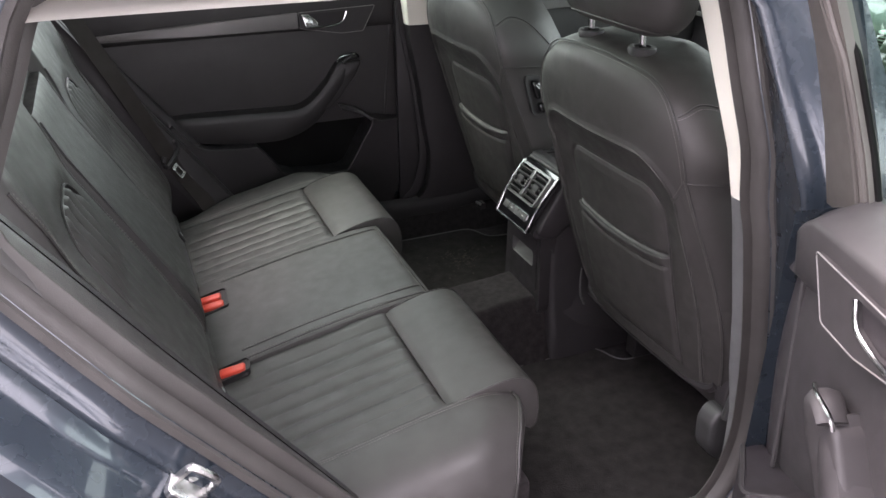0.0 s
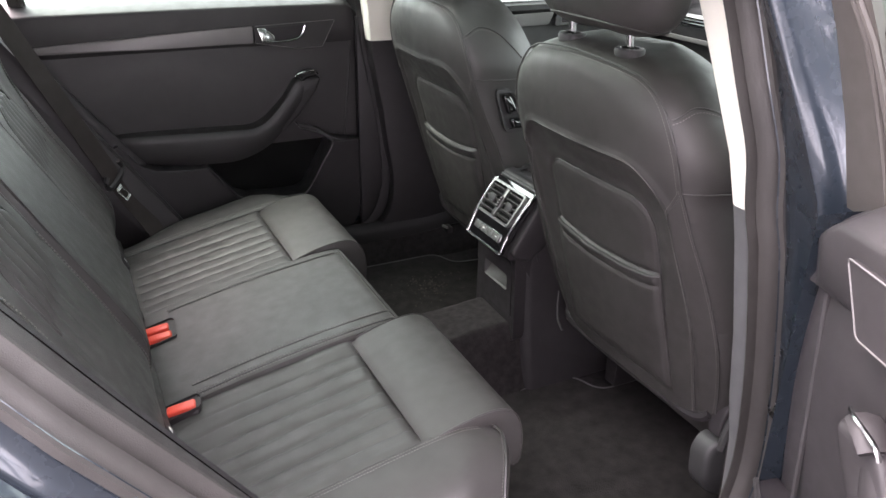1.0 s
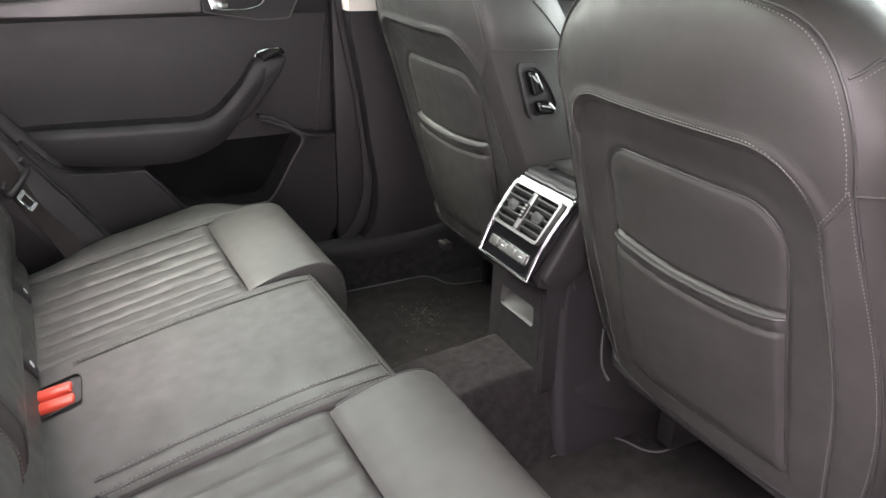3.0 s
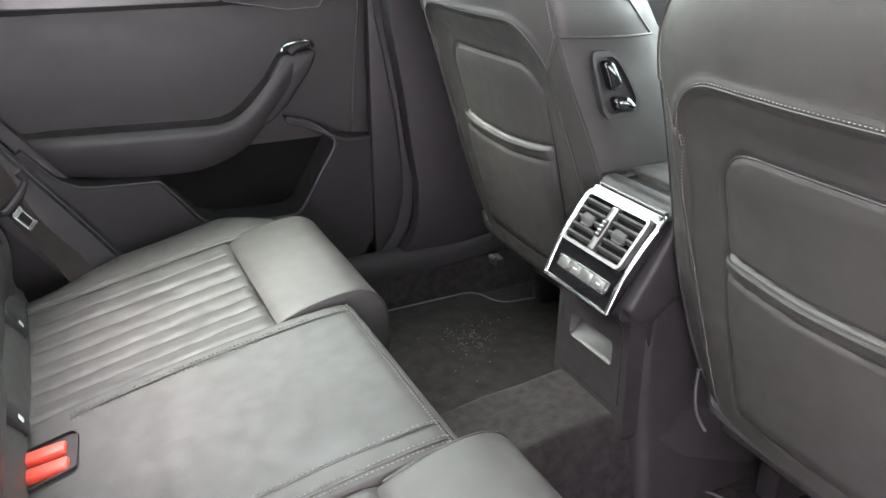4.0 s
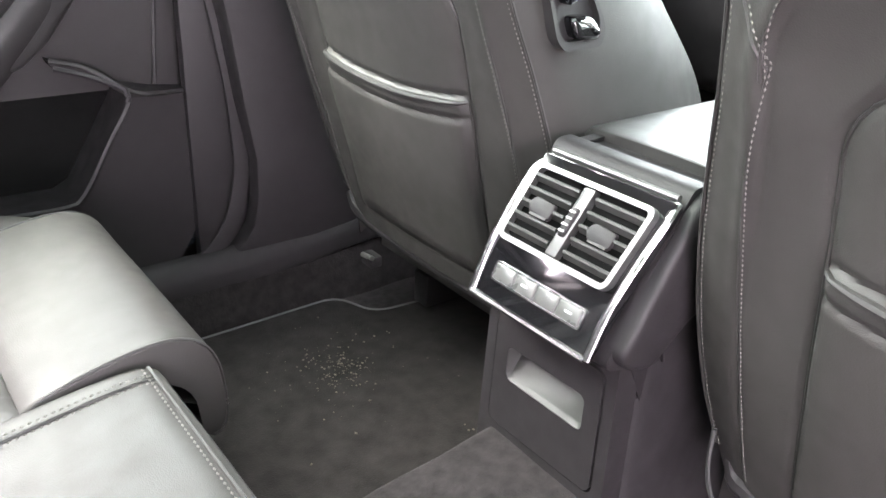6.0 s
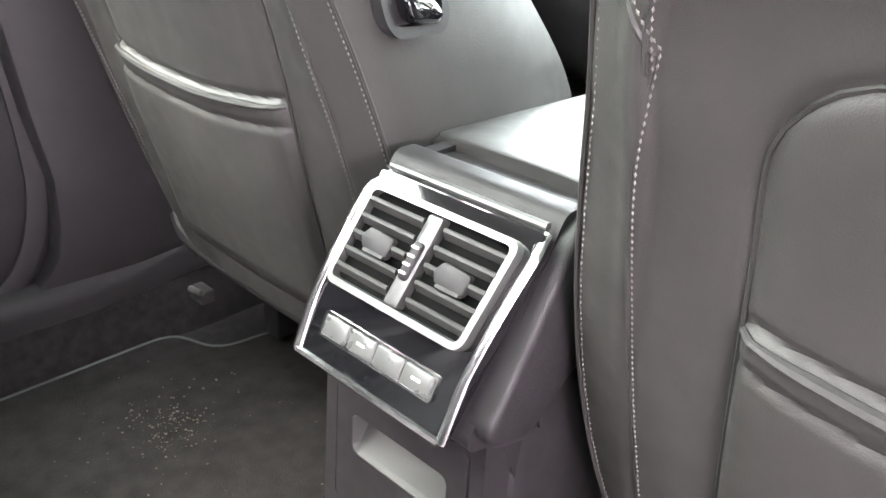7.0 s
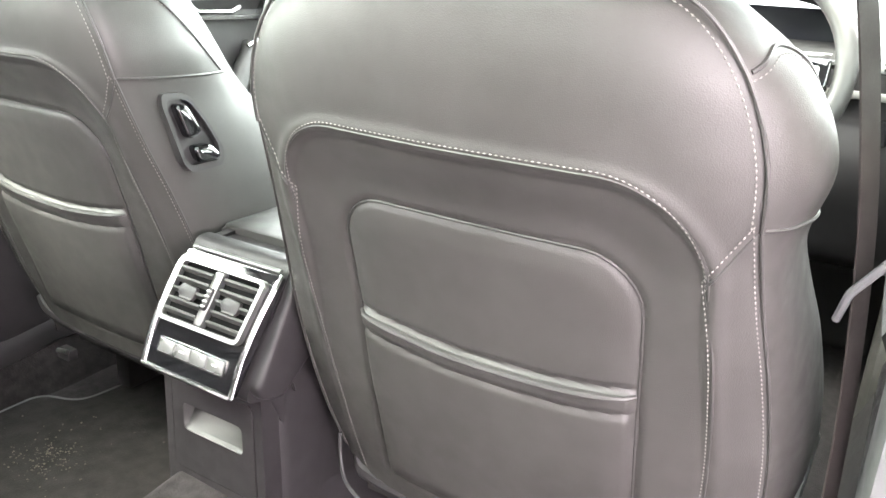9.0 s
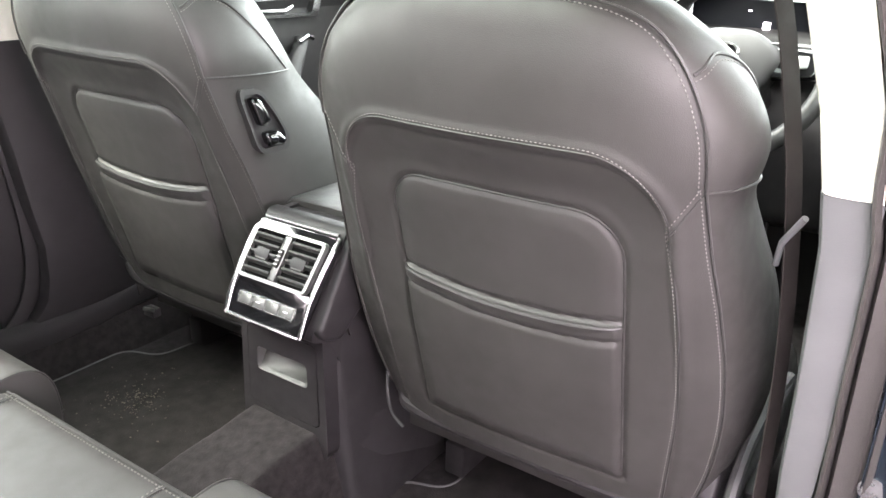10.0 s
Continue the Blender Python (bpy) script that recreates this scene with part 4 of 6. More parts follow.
def bench_back():
    mid_y, half, top, corner = INSET
    for side in (-1, 1):
        rows = []
        n = 151
        def relief(y, h):
            """How far the pad stands out at y from the car's middle."""
            d = 0.046 + LUMBAR(h) + 0.012 * smoothstep(0.50, 0.58, y) + 0.012 * smoothstep(0.44, 0.56, h)
            # soft swell round the inset
            a = rounded_top(y - mid_y, h, half, top, corner)
            d += 0.005 * math.exp(-((a - 0.022) / 0.026) ** 2) * smoothstep(0.05, 0.30, h)
            # sunken field of upright ribs, folded over the lumbar roll
            deep = smoothstep(0.318, 0.352, h)
            field = smoothstep(0.002, -0.009, a)
            d -= (0.012 * deep + 0.003 * (1 - deep) * smoothstep(0.20, 0.30, h)) * field
            d -= 0.003 * math.exp(-((h - 0.345) / 0.014) ** 2) * smoothstep(0.0, -0.03, a)
            if a < 0.003:
                k = (y - mid_y + half) / (2 * half) * 6
                d += (0.019 * deep + 0.003 * (1 - deep)) * abs(math.sin(math.pi * k)) ** 0.7 * smoothstep(0.0, -0.012, a) * smoothstep(0.20, 0.32, h)
            d -= 0.06 * smoothstep(0.60, 0.68, h) ** 2 + 0.045 * smoothstep(0.196, 0.172, y) ** 2 + 0.06 * smoothstep(0.575, 0.665, y) ** 2
            return d + 0.0015 * noise.noise((y * 9, h * 9, side * 3.0)) + 0.0010 * noise.noise((y * 30, h * 14, side * 5.0))
        for j in range(121):
            h = -0.03 + 0.70 * j / 120
            rows.append([back_at(side * (0.172 + 0.493 * i / (n - 1)), h, relief(0.172 + 0.493 * i / (n - 1), h)) for i in range(n)])
        pad = build("backrest_pad", *grid(rows), LEATHER, bench, "black leather backrest pad with a ribbed inset")
        # inner edge, sewn in pale thread
        edge = [back_at(side * 0.190, h, relief(0.190, h) + 0.0015) for h in [0.05 + 0.012 * k for k in range(44)]]
        build("inner_edge_seam", *tube(edge, 0.0022, 6), LEATHER_SOFT, pad)
        stitches([back_at(side * 0.198, h, relief(0.198, h) + 0.002) for h in [0.06 + 0.012 * k for k in range(28)]], pad, wide=0.0026, long=0.0046, pitch=0.0066)
        arch = []
        for k in range(45):
            a = math.pi * k / 44
            u = -half * math.cos(a)
            lo, hi = 0.30, 0.55
            for _ in range(20):
                mid = (lo + hi) / 2
                if rounded_top(u, mid, half, top, corner) < 0:
                    lo = mid
                else:
                    hi = mid
            arch.append(back_at(side * (mid_y + u), lo, relief(mid_y + u, lo + 0.003) + 0.001))
        high = [back_at(side * (mid_y + half), h, relief(mid_y + half + 0.003, h)) for h in (0.385, 0.36, 0.335)]
        build("inset_piping", *tube(spline(arch[3:-1] + high, 0.006), 0.0024, 6), LEATHER_SOFT, pad)
        # seam from the shoulder to the flank, sewn in pale thread
        line = [back_at(side * (0.548 + 0.06 * smoothstep(0.36, 0.62, h)), h, relief(0.548 + 0.06 * smoothstep(0.36, 0.62, h), h) + 0.0015) for h in [0.10 + 0.012 * k for k in range(43)]]
        build("flank_seam", *tube(line, 0.0022, 5), LEATHER_SOFT, pad)
        stitches([p + Vector((0.001, -side * 0.008, 0.001)) for p in line[18:]], pad, wide=0.0026, long=0.0046, pitch=0.0066)
    # middle: fold-down armrest set in a frame
    def mid_relief(h):
        return 0.030 + LUMBAR(h) - 0.055 * smoothstep(0.60, 0.68, h) ** 2
    rows = [[back_at(-0.185 + 0.37 * i / 20, -0.03 + 0.70 * j / 50, mid_relief(-0.03 + 0.7 * j / 50)) for i in range(21)] for j in range(51)]
    build("middle_pad", *grid(rows), LEATHER, bench, "black leather middle of the backrest")
    prof = [(h, 0.055 + LUMBAR(h) + 0.002 * math.sin(h * 9)) for h in [0.03 + 0.0265 * k for k in range(21)]]
    prof = [(0.03, 0.03), (0.022, 0.045)] + prof + [(0.570, 0.050), (0.574, 0.038), (0.570, 0.02)]
    rows = []
    for u, q in ((-0.150, 0.25), (-0.149, 0.7), (-0.145, 0.93), (-0.138, 1.0)) + tuple((-0.12 + 0.03 * k, 1.0) for k in range(10)) + ((0.156, 1.0), (0.163, 0.93), (0.167, 0.7), (0.168, 0.25)):
        rows.append([back_at(u, 0.30 + (h - 0.30) * (0.985 + 0.015 * q), 0.02 + (d - 0.02) * q) for h, d in prof])
    arm = build("fold_down_armrest", *loft(rows), LEATHER, bench, "folded-up leather centre armrest")
    for u in (-0.143, 0.161):
        build("armrest_seam", *tube([back_at(u, h, 0.0535 + LUMBAR(h)) for h in [0.04 + 0.0125 * k for k in range(42)]], 0.0018, 5), LEATHER_SOFT, arm)
    build("backrest_shell", *slab([(-0.60, -0.04), (0.60, -0.04), (0.60, 0.62), (-0.60, 0.62)], 0.0, -0.05, lambda u, v, d: back_at(u, v, d)), PLASTIC, bench)
    # strip between cushion and back, with child-seat anchor flaps
    rows = [[(x, y, z) for y in [-0.60 + 0.04 * k for k in range(31)]] for x, z in ((-0.885, 0.630), (-0.858, 0.627), (-0.838, 0.612), (-0.822, 0.588), (-0.815, 0.55))]
    strip = build("backrest_skirt", *grid(rows), LEATHER, bench, "leather skirt below the backrest")
    for y in (-0.45, -0.285, 0.17, 0.45):
        def flap_at(u, v, d, y=y):
            return Vector((-0.832 + 0.45 * v + 0.9 * d, y + u, 0.604 - v + 0.4 * d))
        flap = build("anchor_flap", *slab(round_rect(-0.019, 0.019, -0.026, 0.026, 0.008, 4), 0.007, -0.004, flap_at, 0.003), PLASTIC, strip, "black plastic anchor cover")
        build("anchor_mark", *slab(round_rect(-0.005, 0.005, 0.002, 0.012, 0.002, 3), 0.0078, 0.005, flap_at), WHITE, flap, "small white printed mark")


bench_back()


def buckle(x, y, z, turn, twin=False, group="rear belt buckles"):
    b = thing("belt_buckle", (x, y, z), "black seat belt buckle with a red release button beside the backrest", "seat belt", group)
    m = Matrix.Translation((x, y, z)) @ Euler((0, radians(-12), radians(turn))).to_matrix().to_4x4()
    body = build("buckle_body", *box((-0.031, -0.019, -0.055), (0.031, 0.019, 0.002), 0.006, 3, m), PLASTIC, b, "black plastic buckle body")
    build("release_button", *box((-0.026, -0.0125, -0.004), (0.026, 0.0125, 0.010), 0.004, 3, m), RED, b, "red release button")
    return b


buckle(-0.797, 0.101, 0.577, -8)
buckle(-0.796, 0.066, 0.577, -8)
buckle(-0.794, -0.204, 0.577, -8)


def buckle_wells():
    for y0, y1 in ((0.042, 0.130), (-0.228, -0.180)):
        outline = round_poly([(-0.822, y0), (-0.763, y0 + 0.005), (-0.757, y1 - 0.01), (-0.763, y1), (-0.822, y1)], 0.006, 3)
        inner = [((u + 0.785) * 0.93 - 0.785, (v - (y0 + y1) / 2) * 0.93 + (y0 + y1) / 2) for u, v in outline]
        well = build("buckle_well", *ring(outline, inner, 0.590, 0.54, lambda u, v, d: Vector((u, v, d + (u + 0.77) * 0.25))), PLASTIC, bench, "black plastic pocket for the belt buckles")
        build("well_floor", *slab(inner, 0.586, 0.54, lambda u, v, d: Vector((u, v, d + (u + 0.77) * 0.25))), PLASTIC, well)


buckle_wells()


# ---- side trims between door opening and backrest, belts ----
def side_trims():
    for side in (-1, 1):
        line = spline([(-1.10, 0, 1.25), (-1.042, 0, 1.163), (-0.969, 0, 1.054), (-0.888, 0, 0.933), (-0.782, 0, 0.781), (-0.70, 0, 0.662), (-0.645, 0, 0.575), (-0.62, 0, 0.52)], 0.02)
        rows = []
        for p in line:
            row = []
            for y, back in ((0.678, 0.10), (0.680, 0.035), (0.684, 0.008), (0.692, -0.001), (0.71, -0.002), (0.733, 0.001), (0.750, 0.004), (0.758, 0.010), (0.762, 0.05)):
                row.append((p.x - back * 0.85, side * y, p.z - back * 0.5))
            rows.append(row)
        gap = [[(p.x - b * 0.8, side * y, p.z - b * 0.55) for y, b in ((0.654, 0.045), (0.660, 0.012), (0.665, 0.002), (0.6845, 0.0))] for p in line]
        solo(build("trim_gap", *grid(gap), PLASTIC), "black felt-lined gap between side trim and backrest", "trim", kind="structure")
        back = [[(p.x - b, side * 0.7645, p.z - 0.02) for b in (0.035, 0.2, 0.42)] for p in line] + [[(-0.60 - b, side * 0.7645, 0.33) for b in (0.035, 0.2, 0.42)]]
        solo(build("side_lining", *grid(back), PLASTIC), "black felt lining behind the side trim", "trim", kind="structure")
        solo(build("side_trim", *grid(rows), SOFT_PLASTIC if side > 0 else LEATHER_SOFT), "dark padded trim beside the rear backrest", "trim", kind="structure")
        wall = [[(x, side * 0.77, z) for x in (-1.6, -1.3, -1.12 + 0.62 * (1.28 - z) * 0.62)] for z in (0.40, 0.6, 0.8, 1.0, 1.12)]
        solo(build("wheel_housing_trim", *grid(wall), PLASTIC), "black trim over the wheel housing", "trim", kind="structure")


side_trims()


def rear_belt(side):
    belt = thing("rear_seat_belt", (-0.8, side * 0.62, 0.6), "black webbing rear seat belt hanging beside the backrest", "seat belt", "rear seat belts")
    line = spline([(-1.02, side * 0.615, 1.22), (-0.90, side * 0.628, 0.95), (-0.835, side * 0.64, 0.80), (-0.79, side * 0.645, 0.70), (-0.742, side * 0.64, 0.615), (-0.72, side * 0.63, 0.57)], 0.02)
    rows = []
    for p in line:
        rows.append([p + Vector((-0.020, -side * 0.014, 0.0)), p + Vector((0.018, side * 0.016, 0.012)), p + Vector((0.018, side * 0.0175, 0.010)), p + Vector((-0.020, -side * 0.0125, -0.002))])
    build("webbing", *loft(rows), WEBBING, belt)
    c = Vector((-0.815, side * 0.628, 0.745))
    bar = spline([c + Vector((-0.012, -side * 0.030, 0.022)), c + Vector((-0.018, -side * 0.034, 0.002)), c + Vector((-0.008, -side * 0.02, -0.012)), c + Vector((0.02, side * 0.02, 0.006)), c + Vector((0.03, side * 0.034, 0.024)), c + Vector((0.022, side * 0.03, 0.044))], 0.006)
    tongue = build("tongue_grip", *tube(bar, 0.0065, 8), PLASTIC, belt, "dark plastic belt tongue grip")
    def loop_at(u, v, d):
        return c + Vector((0.010 + 0.55 * v + 0.5 * u, -side * 0.006 + side * 0.75 * u - side * d, -0.010 - 0.80 * v + 0.35 * u))
    build("tongue_plate", *ring(round_rect(-0.014, 0.014, 0.0, 0.042, 0.005, 3), round_rect(-0.0075, 0.0075, 0.010, 0.034, 0.002, 3), 0.010, 0.0065, loop_at), CHROME, tongue, "chromed steel tongue")


rear_belt(1)


# ---- centre console with rear vents ----
def console():
    con = thing("centre_console", (0.1, 0.012, 0.50), "black centre console with chrome-framed rear air vents", "console")
    Y0 = 0.012

    def pan(y, v, d=0.0):
        """Rear panel: across, down from its top edge, out from it."""
        crown = 0.005 * (1 - (2 * v - 1) ** 2)
        return Vector((0.020 - 0.085 * v - 0.866 * (d + crown), 0.006 + 0.011 * min(max(v, 0), 0.7) / 0.7 + y * (1 - 0.05 * v), 0.829 - 0.147 * v + 0.5 * (d + crown)))

    # body: sections along x, from the rear forwards
    rows = []
    for x, top, bot, wt, wb in ((0.030, 0.822, 0.47, 0.086, 0.084), (0.045, 0.828, 0.45, 0.089, 0.092), (0.08, 0.826, 0.42, 0.091, 0.105), (0.20, 0.822, 0.38, 0.094, 0.125), (0.50, 0.81, 0.36, 0.10, 0.13), (0.80, 0.78, 0.36, 0.10, 0.13)):
        mid = (top + bot) / 2
        half = [(0.0, top), (wt - 0.018, top), (wt - 0.005, top - 0.005), (wt, top - 0.018), (wt + 0.002, top - 0.09), (wt * 0.94, top - 0.13), (wt * 0.9, mid - 0.03), (wt * 0.9, mid - 0.08), (wb, bot + 0.03), (wb + 0.012, bot)]
        rows.append([(x, Y0 + y, z) for y, z in half] + [(x, Y0 - y, z) for y, z in reversed(half[1:])] )
    body = build("console_body", *loft(rows), PLASTIC, con, "grained black plastic console body")
    # side cheeks carrying the panel
    cheek = [(-0.050, 0.684), (-0.045, 0.674), (-0.01, 0.664), (0.02, 0.60), (0.06, 0.60), (0.06, 0.832), (0.034, 0.832)]
    build("panel_housing", *slab(round_poly(cheek, 0.008, 3), -0.083, 0.083, lambda x, z, d: Vector((x, Y0 + d, z))), PLASTIC, con, "black plastic vent housing")
    for s in (-1, 1):
        line = spline([(0.05, Y0 + s * 0.089, 0.775), (0.03, Y0 + s * 0.0885, 0.74), (0.02, Y0 + s * 0.088, 0.70), (0.03, Y0 + s * 0.088, 0.66)], 0.01)
        build("side_joint", *tube(line, 0.0018, 5), PLASTIC, con)
        cheek = round_poly([(-0.046, 0.694), (-0.034, 0.676), (0.0, 0.664), (0.05, 0.70), (0.11, 0.72), (0.11, 0.832), (0.050, 0.830), (0.028, 0.818)], 0.012, 4)
        build("side_cheek", *slab(cheek, s * 0.089, s * 0.07, lambda x, z, d: Vector((x, 0.004 + d, z)), 0.008), PLASTIC, con, "grained plastic cheek beside the vents")
    # gloss panel, chrome edging
    panel = build("vent_panel", *slab(round_rect(-0.079, 0.079, 0.055, 0.975, 0.012, 4), 0.003, -0.01, lambda u, v, d: pan(u, v, d)), GLOSS, con, "piano-black rear climate panel")
    rows = [[pan(-0.078 + 0.156 * i / 12, v, d) for i in range(13)] for v, d in ((0.045, -0.004), (0.06, 0.0032), (0.25, 0.0032), (0.5, 0.0032), (0.75, 0.0032), (0.970, 0.0032), (1.0, -0.004))]
    build("panel_face", *grid(rows), GLOSS, panel)
    for s in (-1, 1):
        strip = [pan(s * (0.0815 - 0.006 * smoothstep(0.16, 0.05, v)), v, 0.003 + 0.002 * math.sin(math.pi * v) - 0.006 * smoothstep(0.14, 0.05, v)) for v in [0.05 + 0.925 * k / 24 for k in range(25)]]
        build("side_strip", *tube(strip, 0.0032, 10, squash=(1.35, 0.8)), CHROME, panel, "bright chrome side strip")
    build("bottom_strip", *tube([pan(-0.081 + 0.162 * k / 10, 0.975, 0.0040) for k in range(11)], 0.003, 6), CHROME, panel, "bright chrome bottom strip")
    build("top_strip", *tube([pan(-0.074 + 0.150 * k / 10, 0.022, -0.0015) for k in range(11)], 0.0032, 8), SILVER_BRIGHT, panel, "satin silver top strip")
    frame_out = round_rect(-0.0722, 0.0722, 0.0200, 0.1045, 0.010, 5)
    frame_in = round_rect(-0.0668, 0.0668, 0.0252, 0.0990, 0.005, 5)
    face = lambda u, v, d: pan(u, v / 0.17, d)
    build("vent_frame", *ring(frame_out, frame_in, 0.0125, -0.002, face), SILVER_BRIGHT, panel, "satin chrome vent surround")
    # thin black sheet paints the shade behind the slats
    build("vent_well", *slab(frame_in, 0.0042, 0.0034, face), FELT_AND_SHADE, panel, "dark vent interior")
    for s in (-1, 1):
        for k in range(5):
            v = 0.0335 + 0.0138 * k
            u0, u1 = (0.010, 0.0672) if s > 0 else (-0.0672, -0.010)
            rows = [[face(u, v + a, b) for a, b in ((0.0052, 0.0042), (0.0060, 0.0054), (0.0010, 0.0122), (-0.0014, 0.0124), (-0.0022, 0.0112), (0.0016, 0.0070))] for u in (u0, u1)]
            build("vent_slat", *loft(rows), VENT, panel)
        c = 0.038 * s
        tab = round_poly([(c - 0.014, 0.0545), (c + 0.012, 0.0525), (c + 0.018, 0.0615), (c + 0.012, 0.0695), (c - 0.014, 0.0705)], 0.003, 3)
        t = build("vent_tab", *slab(tab, 0.0134, 0.008, face, 0.001), PLASTIC, panel, "black slider tab")
        build("tab_edge", *slab(round_rect(c - 0.012, c + 0.010, 0.0690, 0.0716, 0.001, 2), 0.0138, 0.008, face), VENT, t)
    bar = build("vent_divider", *slab(round_rect(-0.0066, 0.0066, 0.0265, 0.0985, 0.002, 3), 0.0138, 0.003, face, 0.0015), SILVER_BRIGHT, panel, "silver divider between the vents")
    wheel = build("thumb_wheel", *slab(round_rect(-0.0042, 0.0042, 0.048, 0.078, 0.003, 4), 0.0168, 0.010, face, 0.0025), PLASTIC, bar, "ribbed dark thumb wheel")
    for k in range(4):
        build("wheel_rib", *slab(round_rect(-0.0036, 0.0036, 0.0515 + 0.0066 * k, 0.0535 + 0.0066 * k, 0.0008, 2), 0.0180, 0.012, face), SILVER_BRIGHT, bar)
    tray = round_rect(-0.062, 0.062, 0.1255, 0.146, 0.003, 4)
    build("button_frame", *ring(tray, round_rect(-0.060, 0.060, 0.1272, 0.1443, 0.002, 4), 0.0052, 0.0, face), CHROME, panel, "fine chrome button surround")
    for k in range(4):
        u0 = -0.0592 + 0.0298 * k
        b = build("climate_button", *slab(round_rect(u0, u0 + 0.029, 0.1275, 0.144, 0.002, 3), 0.0066, 0.0, face, 0.0015), BUTTON, panel, "grey climate button")
        if k in (0, 2):
            build("button_mark", *slab(round_rect(u0 + 0.010, u0 + 0.019, 0.1345, 0.1365, 0.0006, 2), 0.0069, 0.006, face), WHITE, b)
    # lower drawer plate
    def low(u, v, d):
        return Vector((-0.026 - d, Y0 + 0.006 + u * (1 - 0.3 * (v - 0.655)), v))
    levels = []
    for z, rear, half in ((0.33, -0.004, 0.128), (0.40, -0.004, 0.116), (0.44, -0.004, 0.108), (0.48, -0.003, 0.100), (0.52, -0.003, 0.095), (0.60, -0.003, 0.090), (0.655, -0.003, 0.088), (0.69, 0.0, 0.087)):
        plan = [(0.26, half)] + [(rear + 0.026 - 0.026 * math.sin(a), half - 0.026 + 0.026 * math.cos(a)) for a in [math.pi / 2 * k / 6 for k in range(7)]]
        levels.append([Vector((x, Y0 + 0.004 + y, z)) for x, y in plan] + [Vector((x, Y0 + 0.004 - y, z)) for x, y in reversed(plan)])
    build("lower_housing", *loft(levels), PLASTIC, con, "rounded black plastic lower console")
    surround = round_rect(-0.0885, 0.0885, 0.452, 0.690, 0.018, 5)
    build("flap_surround", *holed(surround, round_rect(-0.0750, 0.0750, 0.5100, 0.6570, 0.011, 4), 0.0, -0.030, low), PLASTIC, con, "flush plastic surround of the storage flap")
    hole = round_rect(-0.054, 0.054, 0.576, 0.618, 0.008, 4)
    plate = build("storage_flap", *holed(round_rect(-0.073, 0.073, 0.512, 0.655, 0.010, 4), hole, 0.0012, -0.004, low), PLASTIC, con, "black storage flap with a finger recess")
    scoop = [[low(u, v, 0.000) for u, v in hole], [low(u * 0.94, 0.596 + (v - 0.597) * 0.8, -0.003 - 0.50 * (v - 0.576)) for u, v in hole]]
    v, f = loft(scoop)
    build("finger_recess", v, f[:-2] + [f[-1]], PALE, plate, "pale grey finger recess")
    # armrest box lid
    lid = [(p.x, p.z) for p in spline([(-0.092, 0, 0.0), (-0.090, 0, 0.012), (-0.078, 0, 0.019), (0.0, 0, 0.021), (0.078, 0, 0.019), (0.090, 0, 0.012), (0.092, 0, 0.0), (0.0, 0, -0.004)], 0.01, closed=True)]
    build("armrest_lid", *pillow(lid, lambda a, b, k: Vector((k, Y0 + a, 0.820 + 0.85 * b)), 0.082, 0.44, 0.014, 0.85), LEATHER_SOFT, con, "padded black armrest lid")
    return con


console()


# ---- floor mats ----
def floor_mat(outline, label):
    at = lambda u, v, d: Vector((u, v, d + 0.0015 * math.sin(20 * u + 13 * v)))
    mat = thing("floor_mat", (outline[0][0], outline[0][1], 0.322), label, "floor mat", "rear floor mats")
    build("mat_surface", *slab(outline, 0.331, 0.323, at), MAT, mat, "dark velour pile")
    build("mat_binding", *tube([at(u, v, 0.330) for u, v in outline], 0.0032, 6, closed=True), BINDING, mat, "grey sewn edge binding")


floor_mat(round_poly([(-0.32, -0.105), (0.135, -0.098), (0.165, -0.184), (0.34, -0.182), (0.34, -0.575), (0.25, -0.60), (0.20, -0.685), (-0.32, -0.690)], 0.035, 5), "dark velour rear floor mat beside the open door")
floor_mat(round_poly([(-0.32, 0.145), (0.135, 0.140), (0.165, 0.22), (0.34, 0.22), (0.34, 0.59), (0.165, 0.615), (0.135, 0.702), (-0.32, 0.695)], 0.035, 5), "dark velour rear floor mat with crumbs and dirt")


def crumbs():
    rng = random.Random(4)
    pieces = []
    for k in range(300):
        x, y = rng.gauss(0.02, 0.03 + 0.04 * (k % 3 == 0)), rng.gauss(0.50, 0.03 + 0.04 * (k % 3 == 0))
        r = 0.0005 + 0.0019 * rng.random() ** 2.3
        if k % 25 == 0:
            x, y, r = rng.uniform(-0.2, 0.12), rng.uniform(0.22, 0.64), rng.uniform(0.0016, 0.0028)
        z = 0.3335
        vs = [(x - r, y, z), (x + r, y, z), (x, y - r * rng.uniform(0.5, 1.6), z), (x, y + r * rng.uniform(0.5, 1.6), z), (x, y, z + r * 0.8), (x, y, z - r * 0.6)]
        pieces.append((vs, [(0, 2, 4), (2, 1, 4), (1, 3, 4), (3, 0, 4), (2, 0, 5), (1, 2, 5), (3, 1, 5), (0, 3, 5)]))
    v, f = merge(*pieces)
    crumb = material("dry_crumb", (0.085, 0.072, 0.056), 0.9, vary=0.6, vary_scale=120)
    solo(build("crumbs", v, f, crumb, smooth=False, fix=False), "scattered pale crumbs on the floor mat", "crumbs", kind="stuff")


crumbs()


